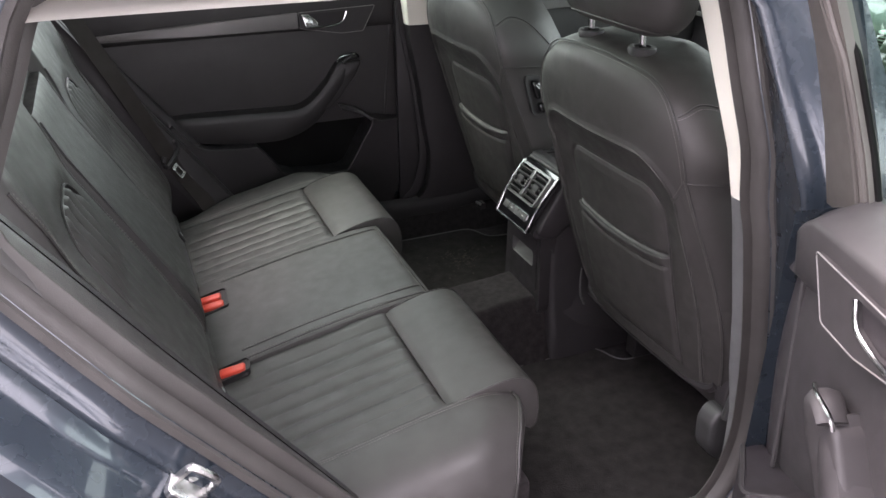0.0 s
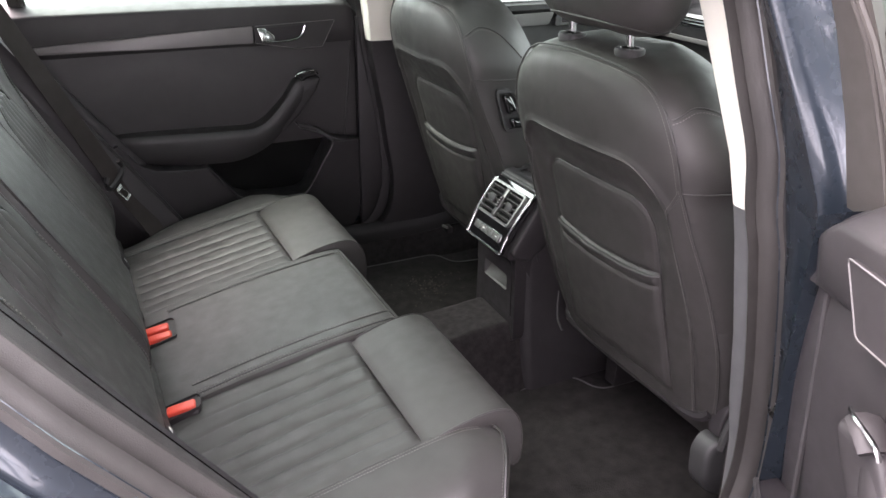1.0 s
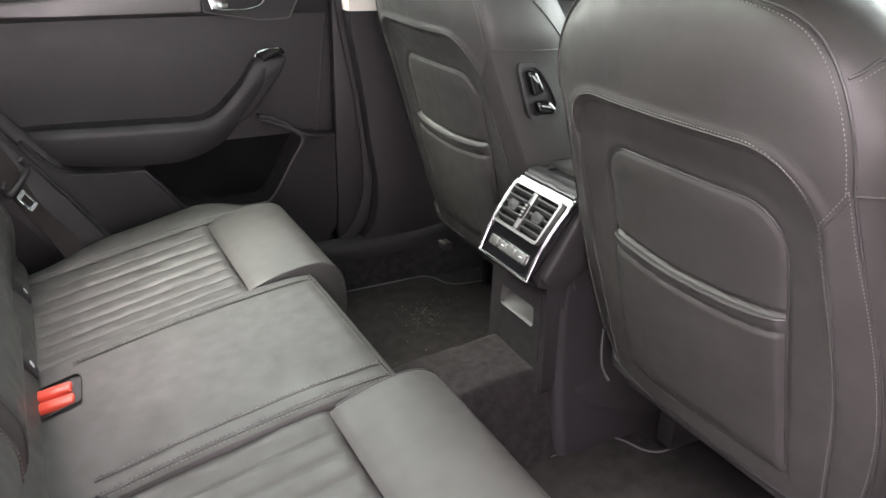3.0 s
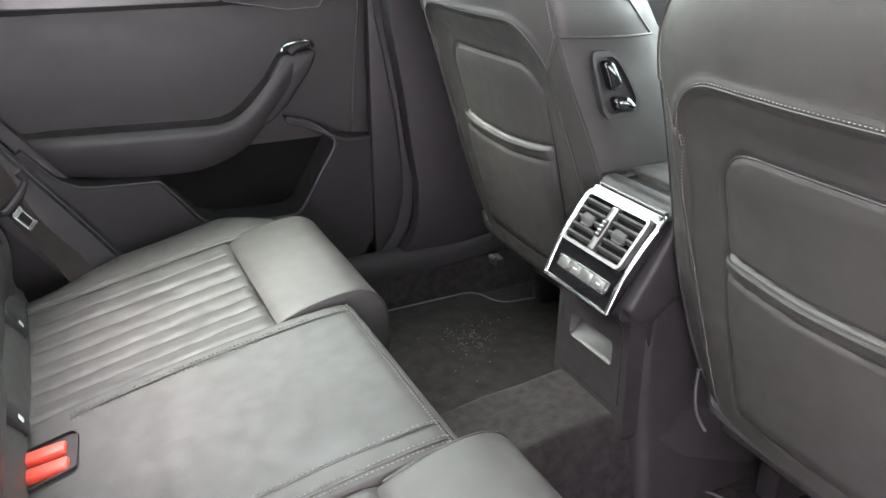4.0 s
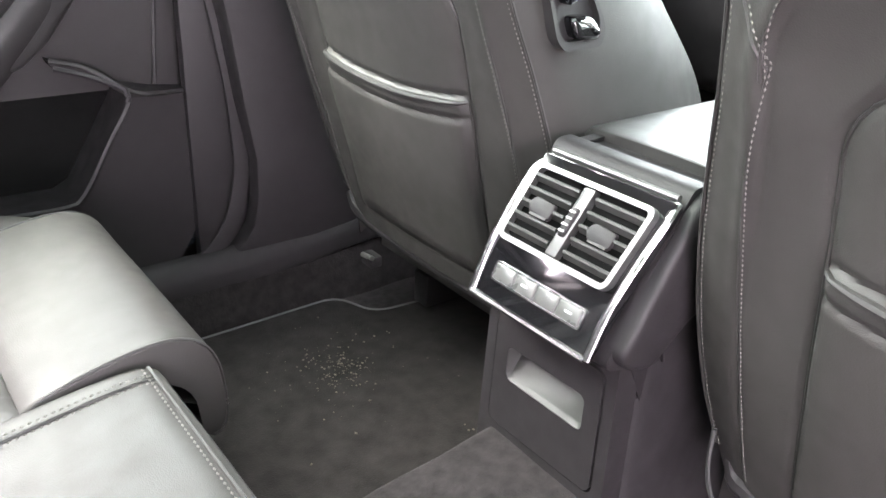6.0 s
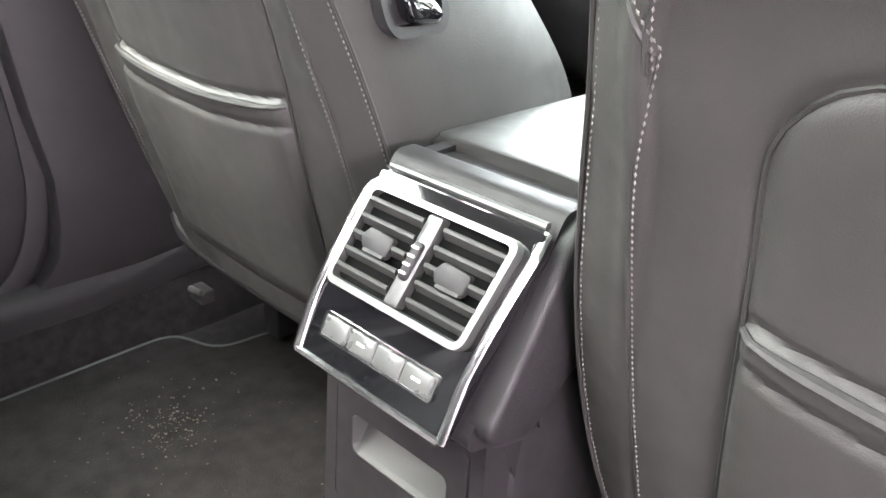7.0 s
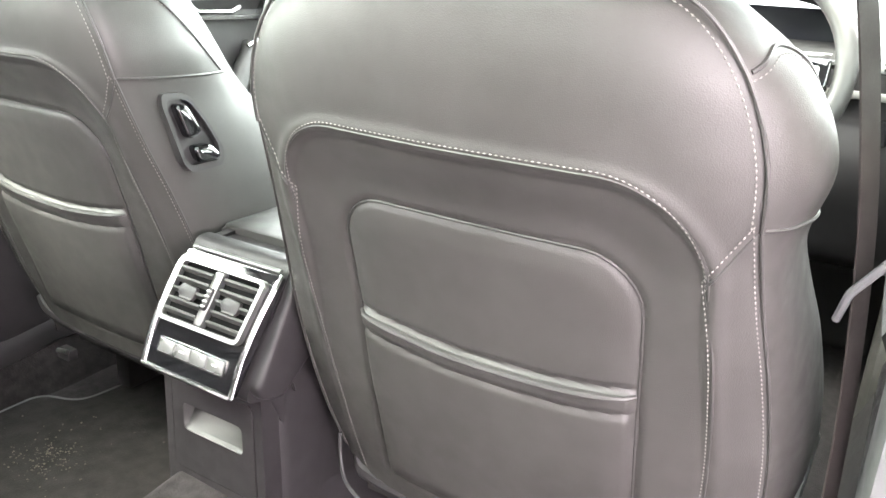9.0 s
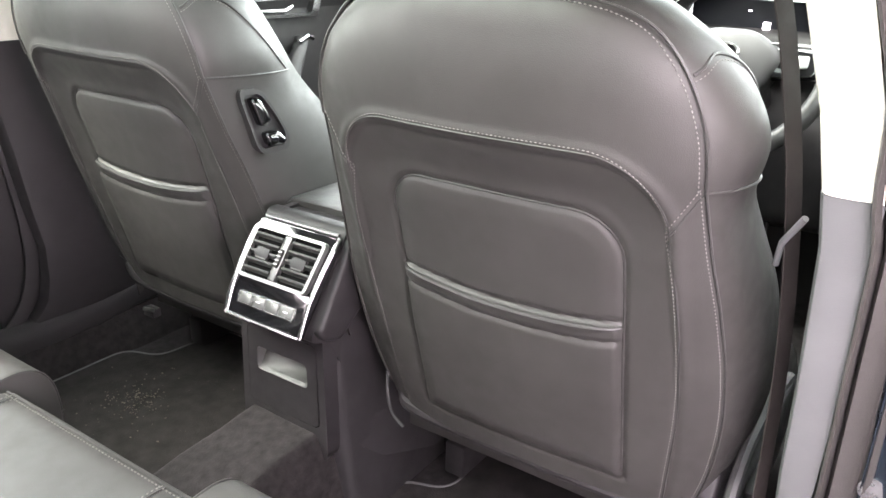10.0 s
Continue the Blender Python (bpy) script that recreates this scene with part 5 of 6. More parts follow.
# ---- rear doors: along from the front edge, out of the cabin, up ----
def rear_door(place, base, label, name, rail=0.0):
    door = thing(name, base, label, "car door", kind="structure")
    L = lambda l, z, o=0.0: place(l, o, z)
    rear_edge = table([(0.45, 0.52), (0.55, 0.585), (0.68, 0.662), (0.81, 0.72), (1.0, 0.875), (1.10, 0.93)])
    # shell outside the card
    outline = [(0.0, 0.44), (0.46, 0.44), (0.60, 0.60), (0.69, 0.74), (0.80, 0.90), (0.93, 1.09), (0.0, 1.09)]
    build("door_shell", *slab(round_poly(outline, 0.03, 4), 0.022, 0.115, L_swap(place)), PAINT, door, "blue-grey painted door shell")
    # upper card
    rows = []
    for j in range(25):
        z = 0.70 + 0.40 * j / 24
        e = rear_edge(z)
        row = []
        for i in range(41):
            l = e * i / 40
            o = 0.004 - 0.010 * math.sin(math.pi * (z - 0.78) / 0.30) + 0.006 * smoothstep(0.02, 0.0, l)
            row.append(L(l, z, o))
        rows.append(row)
    build("upper_card", *grid(rows), SOFT_PLASTIC, door, "dark soft door card")
    # top rail: a vertical face, then a shelf that slopes up to the glass
    prof = [(0.004, 1.028), (-0.012, 1.030), (-0.019, 1.040), (-0.023, 1.070), (-0.025, 1.112 + rail), (-0.0235, 1.118 + rail), (-0.019, 1.122 + rail), (0.025, 1.139 + rail), (0.052, 1.148 + rail), (0.058, 1.142 + rail), (0.058, 1.09)]
    rows = [[L(l, z + 0.003 * math.sin(l * 3) - 0.032 * smoothstep(0.055, 0.0, l) * smoothstep(1.06, 1.12, z), o + (0.014 if o < -0.015 else 0.0) * smoothstep(0.03, 0.0, l)) for o, z in prof] for l in [0.0, 0.008, 0.018, 0.03] + [0.05 + 0.88 * k / 20 for k in range(21)]]
    build("window_rail", *loft(rows), SOFT_PLASTIC, door, "dark padded rail under the window")
    edge_line = [L(l, z, -0.004) for l, z in ((0.028, 1.03), (0.036, 0.95), (0.046, 0.85), (0.055, 0.745))]
    build("card_edge", *tube(spline(edge_line, 0.02), 0.0035, 6), SOFT_PLASTIC, door, "raised edge of the door card")
    # tapered decor strip and handle recess
    strip = [(0.318, 1.043), (0.318, 1.089), (0.60, 1.079), (0.87, 1.064), (0.893, 1.055), (0.880, 1.047), (0.60, 1.043)]
    build("decor_strip", *slab(round_poly(strip, 0.006, 3), -0.029, -0.016, L_swap(place), 0.003), TRIM_GREY, door, "brushed dark grey decor strip")
    outer = round_poly([(0.316, 1.089), (0.082, 1.096), (0.122, 1.023), (0.190, 1.021), (0.316, 1.043)], 0.006, 3)
    inner = round_poly([(0.308, 1.083), (0.171, 1.085), (0.184, 1.055), (0.222, 1.045), (0.300, 1.049)], 0.005, 3)
    rec = build("handle_recess", *holed(outer, inner, -0.031, -0.017, L_swap(place)), SOFT_PLASTIC, door, "dark handle surround")
    build("surround_line", *tube([L(u, v, -0.0312) for u, v in outer], 0.0012, 6, closed=True), TRIM_GREY, rec, "fine grey edge line")
    build("recess_back", *slab([(u, v) for u, v in inner], -0.0245, -0.018, L_swap(place)), PLASTIC, rec)
    def blade_at(l, z, d):
        return place(l, -0.030 - 0.012 * smoothstep(0.20, 0.29, l) * smoothstep(1.085, 1.05, z) + d, z)
    blade = round_poly([(0.309, 1.084), (0.288, 1.084), (0.262, 1.062), (0.262, 1.050), (0.300, 1.048)], 0.004, 3)
    build("door_handle", *slab(blade, -0.004, 0.002, blade_at, 0.002), CHROME, rec, "chrome inner door handle")
    lip = spline([L(0.300, 1.048, -0.040), L(0.26, 1.046, -0.038), L(0.222, 1.046, -0.034), L(0.186, 1.056, -0.033), L(0.172, 1.084, -0.032)], 0.008)
    build("handle_lip", *tube(lip, 0.0030, 8), CHROME, rec, "chrome lip under the handle")
    # armrest: top pad, flowing up into the pull
    top = spline([L(0.725, 0.812, -0.030), L(0.66, 0.815, -0.052), L(0.55, 0.812, -0.058), L(0.42, 0.807, -0.058), L(0.345, 0.806, -0.056), L(0.300, 0.826, -0.054), L(0.255, 0.868, -0.050), L(0.215, 0.912, -0.044), L(0.190, 0.944, -0.038)], 0.012)
    rows = []
    ax_o = (L(0, 0, 1) - L(0, 0, 0)).normalized()
    for k, p in enumerate(top):
        q = k / (len(top) - 1)
        t = (top[min(k + 1, len(top) - 1)] - top[max(k - 1, 0)]).normalized()
        n = t.cross(ax_o)
        if n.z < 0:
            n = -n
        deep = 0.062 if q < 0.55 else 0.062 - 0.022 * smoothstep(0.55, 1.0, q)
        drop = (0.075 + 0.02 * smoothstep(0.0, 0.4, q)) * (1 - 0.45 * smoothstep(0.52, 0.80, q)) * smoothstep(-0.12, 0.10, q)
        sec = [(0.075, 0.003), (0.030, 0.004), (0.008, 0.001), (0.0, -0.008), (-0.001, -0.02), (0.006, -drop * 0.75), (0.022, -drop), (0.075, -drop)]
        rows.append([p + ax_o * (o * deep / 0.062) + n * h for o, h in sec])
    arm = build("armrest", *loft(rows), SOFT_PLASTIC, door, "dark padded armrest rising into the pull handle")
    cap = spline([L(0.212, 0.940, -0.046), L(0.206, 0.951, -0.047), L(0.19, 0.956, -0.047), L(0.165, 0.958, -0.044), L(0.145, 0.954, -0.035), L(0.140, 0.944, -0.028)], 0.006)
    build("pull_cap", *tube(cap, 0.0028, 6), CHROME, arm, "chrome edging on the pull")
    grip = round_poly([(0.208, 0.936), (0.132, 0.938), (0.150, 0.900), (0.205, 0.828), (0.250, 0.79), (0.300, 0.79), (0.268, 0.850)], 0.014, 4)
    build("pull_grip", *slab(grip, -0.042, -0.004, L_swap(place), 0.010), SOFT_PLASTIC, arm, "soft grip of the door pull")
    pull_top = spline([L(0.196, 0.936, -0.036), L(0.178, 0.948, -0.034), L(0.160, 0.950, -0.028)], 0.006)
    build("pull_end", *tube(pull_top, 0.016, 8, squash=(1.2, 0.6)), SOFT_PLASTIC, arm)
    # lower card with the pocket opening
    e = rear_edge
    inner_edge = [(0.205, 0.790), (0.150, 0.772), (0.118, 0.748), (0.155, 0.685), (0.200, 0.612), (0.225, 0.599), (0.300, 0.600), (0.375, 0.606), (0.412, 0.620), (0.450, 0.668), (0.486, 0.714)]
    outline = [(0.0, 0.735), (0.06, 0.742), (0.11, 0.753), (0.16, 0.785), (0.21, 0.800)] + inner_edge + [(0.62, 0.722), (0.665, 0.745), (0.715, 0.805), (0.722, 0.800), (0.665, 0.685), (0.585, 0.55), (0.52, 0.46), (0.06, 0.455), (0.0, 0.52)]
    def thin(l, z, o):
        lowered = 1 - 0.8 * smoothstep(0.735, 0.80, z) * smoothstep(0.32, 0.22, l)
        return place(l, o if o > -0.02 else -0.02 + (o + 0.02) * smoothstep(-0.01, 0.13, l) * lowered, z)
    card = build("lower_card", *slab(outline, -0.078, 0.010, thin), PLASTIC, door, "black plastic lower card with a map pocket")
    # near-black colour stands in for the shade inside the pocket
    build("pocket_back", *slab([(0.10, 0.58), (0.50, 0.58), (0.50, 0.81), (0.10, 0.81)], 0.008, 0.020, L_swap(place)), FELT_AND_SHADE, card, "deep dark pocket")
    rim = spline([thin(u, v, -0.078) for u, v in inner_edge], 0.01)
    build("pocket_rim", *tube(rim, 0.0045, 6), PLASTIC, card, "rounded pocket rim")
    ridge = spline([thin(0.0, 0.735, -0.078), thin(0.06, 0.742, -0.078), thin(0.11, 0.753, -0.078), thin(0.16, 0.785, -0.078), thin(0.21, 0.800, -0.078)], 0.01)
    build("card_ridge", *tube(ridge, 0.0045, 6), SOFT_PLASTIC, card)
    back_ridge = spline([L(0.486, 0.714, -0.078), L(0.62, 0.722, -0.078), L(0.665, 0.745, -0.078), L(0.715, 0.805, -0.078)], 0.01)
    build("rear_ridge", *tube(back_ridge, 0.003, 6), PLASTIC, card)
    # front end and seal of the door
    rows = [[L(l, z, o) for l, o in ((0.004, -0.02), (0.0, 0.0), (-0.004, 0.03), (-0.004, 0.10), (0.0, 0.115))] for z in [0.46 + 0.65 * k / 12 for k in range(13)]]
    build("door_end", *grid(rows), PAINT if name == "rear_door_open" else PLASTIC, door, "painted front end of the door")
    # window frame and glass
    fr = [(-0.04, 1.10), (-0.045, 1.20), (-0.055, 1.30), (-0.078, 1.415), (0.20, 1.455), (0.62, 1.44), (0.80, 1.38), (0.915, 1.22), (0.90, 1.10)]
    fi = [(0.066, 1.10), (0.046, 1.20), (0.020, 1.30), (-0.006, 1.388), (0.22, 1.405), (0.60, 1.392), (0.785, 1.345), (0.872, 1.22), (0.865, 1.10)]
    lean = lambda z: -0.10 * (max(z - 1.10, 0) / 0.36) ** 1.15
    def frame_at(u, v, d):
        return place(u, d + lean(v), v)
    frame = build("window_frame", *ring(fr, fi, 0.045, 0.062, frame_at), FRAME_TRIM, door, "grey-brown window frame")
    for weight, radius in ((0.90, 0.005), (0.74, 0.004)):
        seal = spline([frame_at(a[0] * (1 - weight) + b[0] * weight, a[1] * (1 - weight) + b[1] * weight, 0.044) for a, b in zip(fr, fi)], 0.03)
        build("frame_seal", *tube(seal, radius, 8), FRAME_TRIM, frame, "rubber sealing lip")
    build("glass_run", *tube(spline([frame_at(u, v, 0.056) for u, v in fi], 0.03), 0.0045, 6), FELT_AND_SHADE, frame, "black glass run channel")
    build("window_pane", *grid([[frame_at(u, v, 0.056) for u, v in (fi[0], fi[1], fi[2], fi[3], fi[4])], [frame_at(u, v, 0.056) for u, v in (fi[8], fi[7], (0.80, 1.28), fi[6], fi[5])]]), DARK_GLASS, frame, "tinted window glass")
    build("belt_strip", *tube([place(0.05 + 0.85 * k / 8, 0.085, 1.125) for k in range(9)], 0.007, 6), CHROME, door, "bright chrome belt strip")
    return door


def L_swap(place):
    return lambda l, z, o: place(l, o, z)


rear_door(lambda l, o, z: Vector((-0.071 - l, 0.81 + o, z - 0.002)), (-0.4, 0.81, 0.44), "closed dark rear door with armrest, map pocket and chrome handle", "rear_door_closed", 0.018)
DA = radians(72)
DIR, OUT = Vector((-math.cos(DA), -math.sin(DA), 0)), Vector((math.sin(DA), -math.cos(DA), 0))
DOOR0 = Vector((-0.136, -0.910, 0))
rear_door(lambda l, o, z: DOOR0 + DIR * l + OUT * o + Vector((0, 0, z)), (-0.17, -1.2, 0.44), "open blue-grey rear door with dark inner card and chrome handle", "rear_door_open")


def hinge_and_latch():
    check = thing("door_check", (0.0, -0.80, 0.73), "zinc-plated bolt and bracket of the open door's hinge", "hinge")
    build("check_bolt", *tube([(-0.012, -0.80, 0.732), (0.010, -0.80, 0.732)], 0.014, 12), STEEL, check, "round zinc bolt head")
    build("check_bracket", *box((0.0, -0.825, 0.71), (0.012, -0.78, 0.755), 0.003), STEEL, check, "zinc bracket")
    build("check_arm", *tube([(0.005, -0.81, 0.70), (-0.03, -0.84, 0.70), (-0.12, -0.905, 0.70)], 0.006, 6), STEEL, check)
    striker = thing("door_striker", (-0.885, -0.835, 0.94), "bright zinc door striker loop on the painted jamb", "striker")
    n = Vector((0.62, -0.35, 0.70)).normalized()
    t = Vector((0.62, 0, -0.70)).normalized()
    b = n.cross(t)
    c = Vector((-0.911, -0.846, 0.882))
    def at(u, v, d):
        return c + t * u + b * v + n * d
    build("striker_plate", *slab(round_rect(-0.026, 0.026, -0.020, 0.020, 0.008, 4), 0.006, -0.004, at, 0.002), STEEL, striker, "zinc base plate")
    loop = spline([at(-0.018, 0.0, 0.004), at(-0.018, 0.0, 0.030), at(-0.012, 0.0, 0.034), at(0.014, 0.0, 0.034), at(0.020, 0.0, 0.026), at(0.020, 0.0, 0.004)], 0.004)
    build("striker_loop", *tube(loop, 0.005, 8), STEEL, striker, "bent steel loop")
    build("striker_screw", *tube([at(0.0, 0.012, 0.004), at(0.0, 0.012, 0.010)], 0.008, 12), STEEL, striker, "screw head")


hinge_and_latch()


# ---- front of the cabin ----
def front_belt(side):
    belt = thing("front_seat_belt", (0.05, side * 0.69, 0.5), "dark webbing front seat belt hanging at the door pillar", "seat belt", "front seat belts")
    back = 0.07 if side > 0 else 0.0
    line = spline([(-0.04 + back, side * 0.584, 1.36), (-0.01 + back, side * 0.631, 1.20), (0.005 + back, side * 0.654, 1.10), (0.02 + back * 1.2, side * 0.675, 0.97), (0.04 + back * 1.6, side * 0.690, 0.77), (0.05 + back * 2, side * 0.694, 0.46)], 0.03)
    rows = [[p + Vector((-0.010, -side * 0.005, -0.002)), p + Vector((0.010, side * 0.005, 0.002)), p + Vector((0.0105, side * 0.0035, 0.002)), p + Vector((-0.0095, -side * 0.0065, -0.002))] for p in line]
    build("webbing", *loft(rows), WEBBING, belt)
    c = Vector((0.004 + back * 0.6, side * 0.674, 0.966 + back * 0.3))
    build("tongue_grip", *tube([c + Vector((0.028, -side * 0.012, -0.036)), c + Vector((0.004, -side * 0.006, -0.004)), c + Vector((-0.018, side * 0.014, 0.032))], 0.0036, 8), GREY_PLASTIC, belt, "pale plastic belt tongue")


front_belt(-1)
front_belt(1)


def dashboard():
    dash = thing("dashboard", (1.2, 0, 0.5), "black dashboard with slim air vents and dark instrument display", "dashboard")
    prof = [(p.x, p.z) for p in spline([(1.42, 0, 1.02), (1.25, 0, 1.085), (1.12, 0, 1.095), (1.04, 0, 1.075), (1.02, 0, 1.02), (1.04, 0, 0.95), (1.03, 0, 0.86), (1.07, 0, 0.74), (1.16, 0, 0.62), (1.42, 0, 0.60)], 0.02, closed=True)]
    build("dash_body", *loft([[(x, y, z) for x, z in prof] for y in [-0.76 + 0.08 * k for k in range(20)]]), PLASTIC, dash, "grained black dashboard body")
    hood = spline([(1.04, -0.56, 1.06), (1.03, -0.53, 1.13), (1.03, -0.44, 1.165), (1.03, -0.30, 1.165), (1.03, -0.21, 1.13), (1.04, -0.18, 1.06)], 0.02)
    build("instrument_hood", *tube(hood, 0.022, 8, squash=(1.8, 0.6)), PLASTIC, dash, "curved instrument hood")
    disp = build("instrument_display", *box((1.05, -0.52, 1.0), (1.06, -0.22, 1.14), 0.004), SCREEN, dash, "dark digital instrument display")
    build("display_car_mark", *box((1.046, -0.394, 1.050), (1.0495, -0.379, 1.094), 0.001), LIT, disp, "white car symbol")
    build("display_door_mark", *box((1.046, -0.404, 1.071), (1.0495, -0.398, 1.078), 0.001), LIT_RED, disp, "red door symbol")
    build("display_clock_mark", *box((1.046, -0.351, 1.1145), (1.0495, -0.344, 1.1165), 0.0005), LIT, disp)
    for y0, y1 in ((-0.13, -0.01), (0.02, 0.14), (0.45, 0.66), (-0.72, -0.60)):
        vent = build("dash_vent", *box((1.015, y0, 1.035), (1.045, y1, 1.072), 0.006), SILVER, dash, "silver-framed dash vent")
        for k in range(3):
            build("vent_slat", *box((1.008, y0 + 0.008, 1.041 + 0.010 * k), (1.02, y1 - 0.008, 1.046 + 0.010 * k)), GLOSS, vent)
    build("decor_strip", *box((1.018, -0.75, 0.985), (1.03, 0.75, 1.0), 0.003), TRIM_GREY, dash, "bright decor line")
    build("centre_screen", *box((1.02, -0.12, 0.86), (1.03, 0.13, 1.0), 0.006), GLOSS, dash, "glossy centre screen")
    build("centre_stack", *box((0.85, -0.13, 0.45), (1.12, 0.14, 0.80), 0.03), PLASTIC, dash, "black centre stack")
    build("light_switch", *tube([(1.025, -0.63, 0.93), (1.005, -0.63, 0.93)], 0.024, 16), GLOSS, dash, "round light switch")
    for y in (-0.30, -0.44):
        ped = thing("pedal", (1.1, y, 0.42), "dark rubber-faced foot pedal with steel arm", "pedal", "pedals")
        build("pedal_pad", *box((1.05, y - 0.035, 0.42), (1.07, y + 0.035, 0.50), 0.006), STEEL, ped, "ribbed pedal pad")
        build("pedal_arm", *tube([(1.07, y, 0.47), (1.14, y, 0.60), (1.2, y, 0.66)], 0.008, 6), PLASTIC, ped)


dashboard()


def steering_wheel():
    c = Vector((0.84, -0.37, 1.035))
    axis = Vector((-0.90, 0, 0.42)).normalized()
    right = Vector((0, -1, 0))
    up = right.cross(axis)
    if up.z < 0:
        up = -up
    at = lambda u, v, d=0.0: c + right * u + up * v + axis * d
    wheel = thing("steering_wheel", tuple(c), "black leather steering wheel with glossy spokes", "steering wheel")
    pts = [at(0.192 * math.sin(a), 0.196 * math.cos(a) if math.cos(a) > -0.80 else -0.157) for a in [2 * math.pi * k / 56 for k in range(56)]]
    build("rim", *tube(pts, 0.0185, 12, closed=True, up=tuple(axis)), LEATHER_SOFT, wheel, "leather-wrapped rim")
    hub = build("hub", *slab(round_poly([(-0.095, 0.026), (-0.045, 0.060), (0.045, 0.060), (0.095, 0.026), (0.104, 0.0), (0.066, -0.082), (-0.066, -0.082), (-0.104, 0.0)], 0.04, 5), 0.02, -0.03, at, 0.015), SOFT_PLASTIC, wheel, "black airbag cover")
    build("hub_badge", *tube([at(0.022 * math.cos(a), 0.022 * math.sin(a) + 0.002, 0.021) for a in [2 * math.pi * k / 24 for k in range(24)]], 0.0035, 6, closed=True), CHROME, hub, "chrome ring badge")
    build("badge_face", *slab([(0.02 * math.cos(2 * math.pi * k / 20), 0.002 + 0.02 * math.sin(2 * math.pi * k / 20)) for k in range(20)], 0.0215, 0.015, at), GLOSS, hub)
    for s in (-1, 1):
        sp = build("spoke", *slab(round_poly([(s * 0.06, 0.028), (s * 0.168, 0.032), (s * 0.168, -0.022), (s * 0.06, -0.035)], 0.008, 3), 0.010, -0.01, at, 0.004), GLOSS, wheel, "glossy black spoke")
        build("spoke_buttons", *slab(round_poly([(s * 0.120, 0.014), (s * 0.152, 0.016), (s * 0.152, -0.008), (s * 0.120, -0.010)], 0.006, 3), 0.015, 0.005, at, 0.003), SILVER, sp, "silver-edged buttons")
        build("spoke_bezel", *tube([at(s * 0.07, 0.034, 0.012), at(s * 0.165, 0.037, 0.012)], 0.003, 6), CHROME, sp)
    build("lower_spoke", *slab(round_poly([(-0.03, -0.05), (0.03, -0.05), (0.025, -0.155), (-0.025, -0.155)], 0.008, 3), 0.008, -0.008, at, 0.004), SILVER, wheel, "silver lower spoke")
    build("column", *tube([at(0, 0, -0.03), at(0, -0.01, -0.20), at(0, -0.02, -0.30)], 0.055, 16), PLASTIC, wheel, "black steering column shroud")
    for s in (-1, 1):
        build("stalk", *tube([at(s * 0.05, 0.01, -0.06), at(s * 0.15, 0.04, -0.05), at(s * 0.20, 0.05, -0.045)], 0.008, 8), PLASTIC, wheel, "black column stalk")


steering_wheel()


def front_door(side):
    door = thing("front_door", (0.6, side * 0.8, 0.44), "closed dark front door with decor strip and chrome handle", "car door", "front doors", "structure")
    L = lambda l, z, o: Vector((l, side * (0.80 + o), z))
    rows = [[L(0.06 + 1.1 * i / 24, 0.40 + 0.71 * j / 20, 0.008 - 0.02 * math.sin(math.pi * j / 20)) for i in range(25)] for j in range(21)]
    build("door_card", *grid(rows), SOFT_PLASTIC, door, "dark soft door card")
    build("outer_skin", *slab([(0.05, 0.32), (1.25, 0.32), (1.25, 1.06), (0.05, 1.09)], 0.04, 0.09, L), PAINT, door, "blue-grey painted outer skin")
    build("belt_strip", *tube([L(0.04 + 0.12 * k, 1.098 - 0.003 * k, 0.096) for k in range(11)], 0.008, 6), CHROME, door, "bright chrome belt strip")
    prof = [(-0.006, 1.075), (-0.022, 1.090), (-0.022, 1.106), (-0.008, 1.118), (0.03, 1.116), (0.05, 1.08)]
    build("window_rail", *loft([[L(l, z, o) for o, z in prof] for l in (0.05, 0.4, 0.8, 1.2)]), SOFT_PLASTIC, door)
    build("decor_strip", *slab(round_poly([(0.10, 1.035), (0.58, 1.04), (0.60, 1.08), (0.10, 1.07)], 0.008, 3), -0.018, 0.01, L, 0.004), TRIM_GREY, door, "dark grey decor strip")
    rec = build("handle_recess", *ring(round_poly([(0.60, 1.035), (0.90, 1.03), (0.92, 1.09), (0.61, 1.085)], 0.01, 3), round_poly([(0.625, 1.045), (0.875, 1.04), (0.89, 1.08), (0.635, 1.077)], 0.008, 3), -0.02, 0.006, L), CHROME, door, "bright handle surround")
    build("door_handle", *tube([L(0.64, 1.075, -0.012), L(0.66, 1.052, -0.026), L(0.76, 1.05, -0.028), L(0.80, 1.06, -0.016)], 0.007, 8), CHROME, rec, "chrome inner handle")
    pull = spline([L(0.35, 0.80, -0.05), L(0.55, 0.80, -0.06), L(0.66, 0.81, -0.06), L(0.73, 0.86, -0.055), L(0.79, 0.94, -0.045), L(0.82, 0.975, -0.03)], 0.02)
    arm = build("armrest", *tube(pull, 0.034, 10, squash=(1.1, 0.8), taper=lambda s: 1.3 - 0.75 * smoothstep(0.5, 1.0, s)), SOFT_PLASTIC, door, "dark armrest rising into the pull")
    build("pull_cap", *tube([L(0.79, 0.972, -0.052), L(0.82, 0.985, -0.055), L(0.85, 0.975, -0.045)], 0.006, 6), CHROME, arm, "chrome pull edging")
    build("window_frame", *ring([(0.0, 1.10), (-0.06, 1.43), (0.55, 1.45), (1.3, 1.06), (1.25, 1.02)], [(0.05, 1.12), (0.0, 1.39), (0.52, 1.41), (1.1, 1.11), (1.1, 1.11)], 0.0, 0.03, lambda u, v, d: Vector((u, side * (tumble(v) + 0.03 + d), v))), PLASTIC, door, "black window frame")


front_door(1)
front_door(-1)

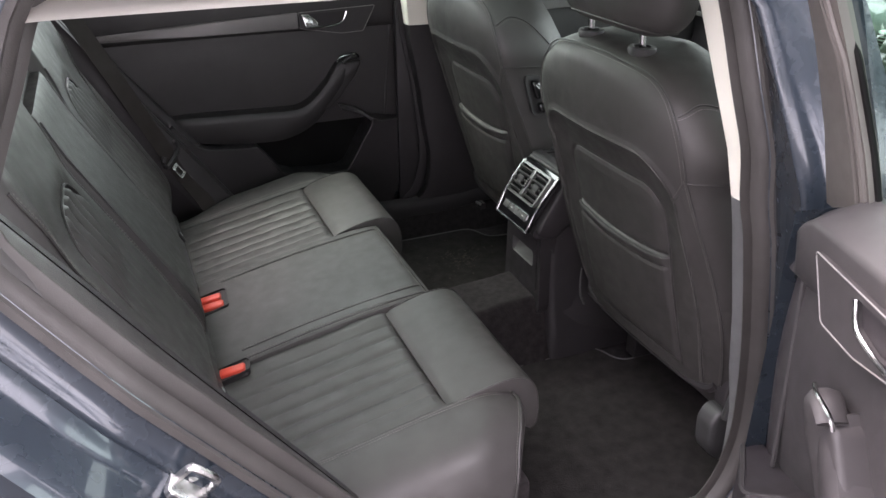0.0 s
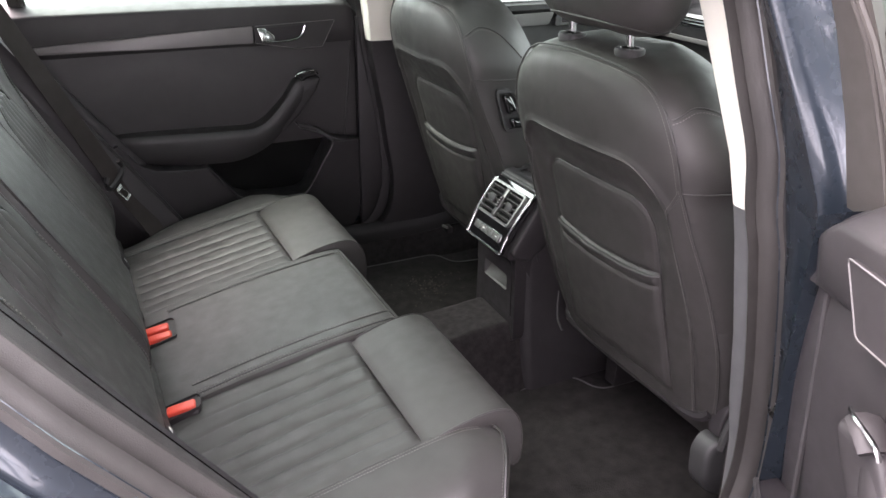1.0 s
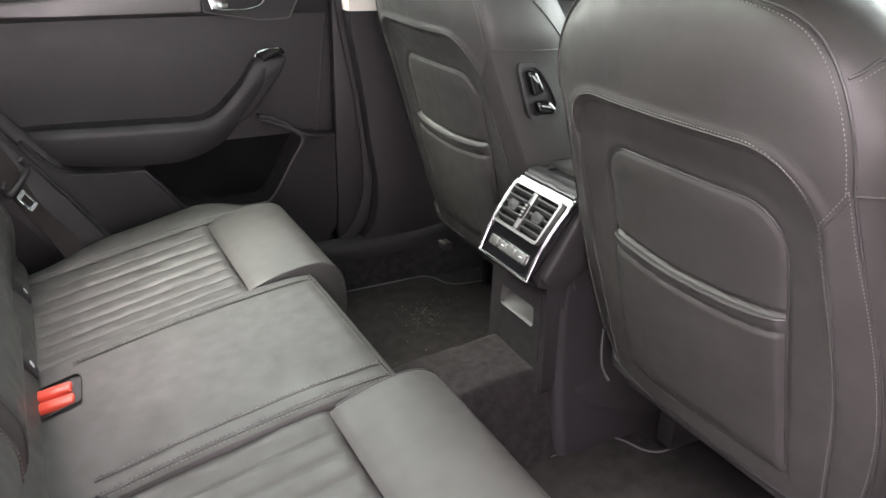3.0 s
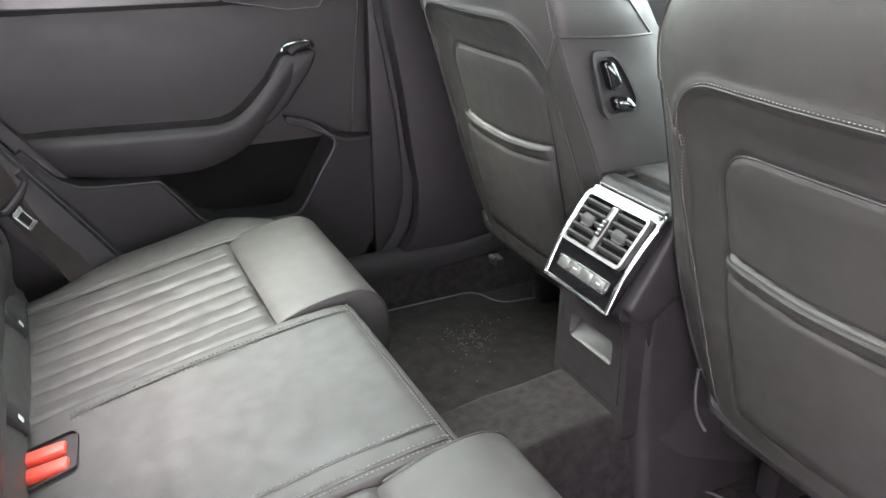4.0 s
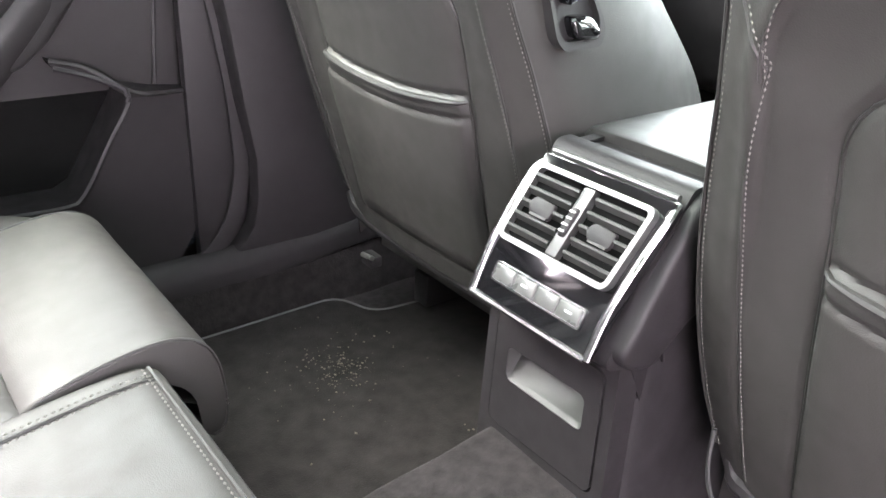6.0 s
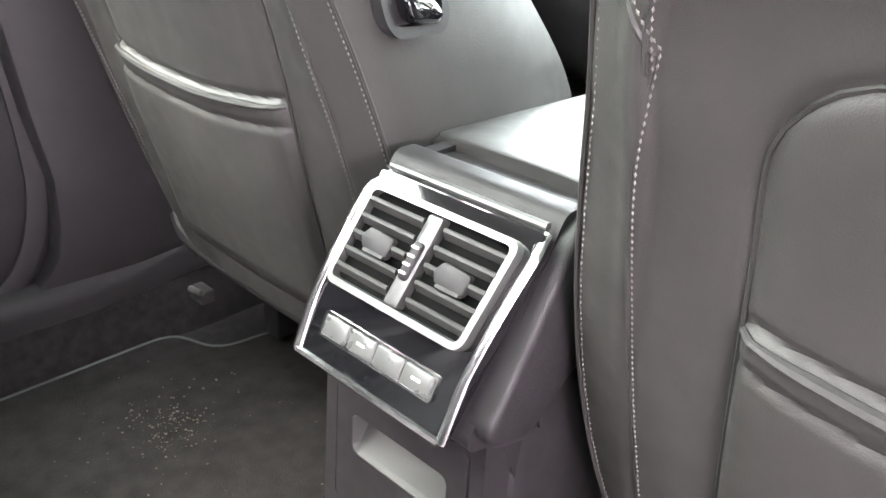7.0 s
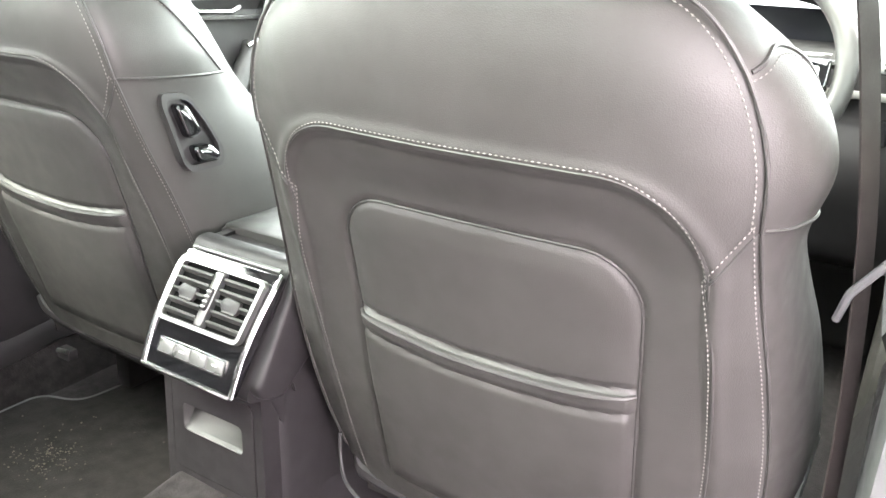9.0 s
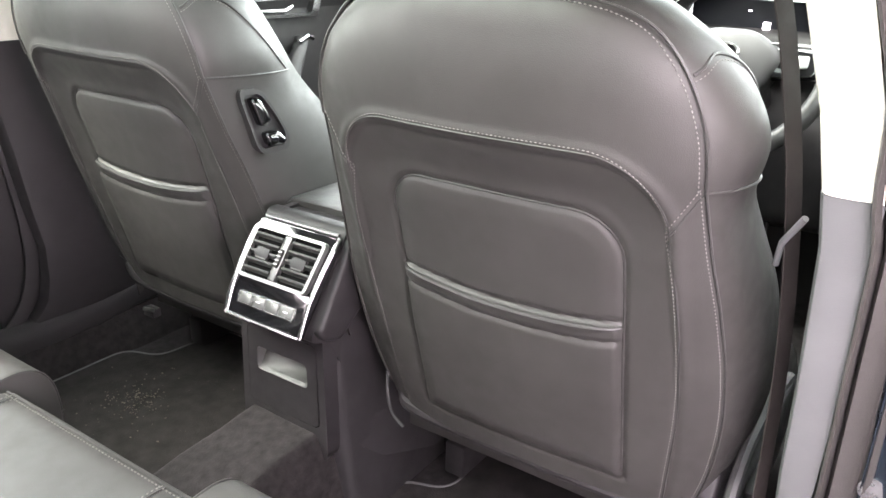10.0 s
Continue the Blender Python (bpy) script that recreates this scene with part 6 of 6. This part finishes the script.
# ---- unseen trees behind the walk, guessed from reflections, sized to dim near-side daylight ----
def shading_tree(x, y, height, seed):
    rng = random.Random(seed)
    tree = thing("tree", (x, y, 0), "unseen leafy green tree added to dim the near-side daylight", "tree", "roadside trees")
    base = Vector((x, y, 0))
    top = base + Vector((rng.uniform(-0.4, 0.4), rng.uniform(-0.4, 0.4), height * 0.62))
    stem = spline([base, base.lerp(top, 0.4) + Vector((0.12, -0.08, 0)), top], 0.4)
    pieces = [tube(stem, 0.20, 8, taper=lambda q: 1.25 - 0.85 * q)]
    ends = [top]
    for k in range(7):
        a = 2 * math.pi * k / 7 + rng.uniform(-0.3, 0.3)
        start = base.lerp(top, rng.uniform(0.45, 0.9))
        end = start + Vector((math.cos(a) * height * 0.24, math.sin(a) * height * 0.24, height * rng.uniform(0.10, 0.28)))
        pieces.append(tube(spline([start, start.lerp(end, 0.5) + Vector((0, 0, -0.15)), end], 0.4), 0.08, 6, taper=lambda q: 1.1 - 0.8 * q))
        ends.append(end)
    build("trunk", *merge(*pieces), BARK, tree, "grey-brown trunk with limbs")
    verts, faces = [], []
    for k in range(2600):
        c = rng.choice(ends) + Vector((rng.gauss(0, 1), rng.gauss(0, 1), rng.gauss(0.1, 0.8))) * height * 0.105
        r = rng.uniform(0.10, 0.24)
        a = Vector((rng.gauss(0, 1), rng.gauss(0, 1), rng.gauss(0, 1))).normalized()
        b = a.cross(Vector((rng.gauss(0, 1), rng.gauss(0, 1), rng.gauss(0, 1)))).normalized()
        o = len(verts)
        verts += [c - a * r, c + b * r * 0.5 + a * 0.1 * r, c + a * r, c - b * r * 0.5 + a * 0.1 * r]
        faces.append((o, o + 1, o + 2, o + 3))
    build("crown", verts, faces, LEAVES, tree, "uneven green leaf crown", fix=False, smooth=False)


for n_tree, (tx, ty, th) in enumerate(((-14, -9.5, 9.5), (-9.5, -10.5, 9.5), (-5.5, -9.5, 11.0), (-1.5, -10.5, 12.0), (2.5, -9.5, 11.0), (6.5, -10.5, 11.0), (11, -9.5, 9.5))):
    shading_tree(tx, ty, th, 20 + n_tree)
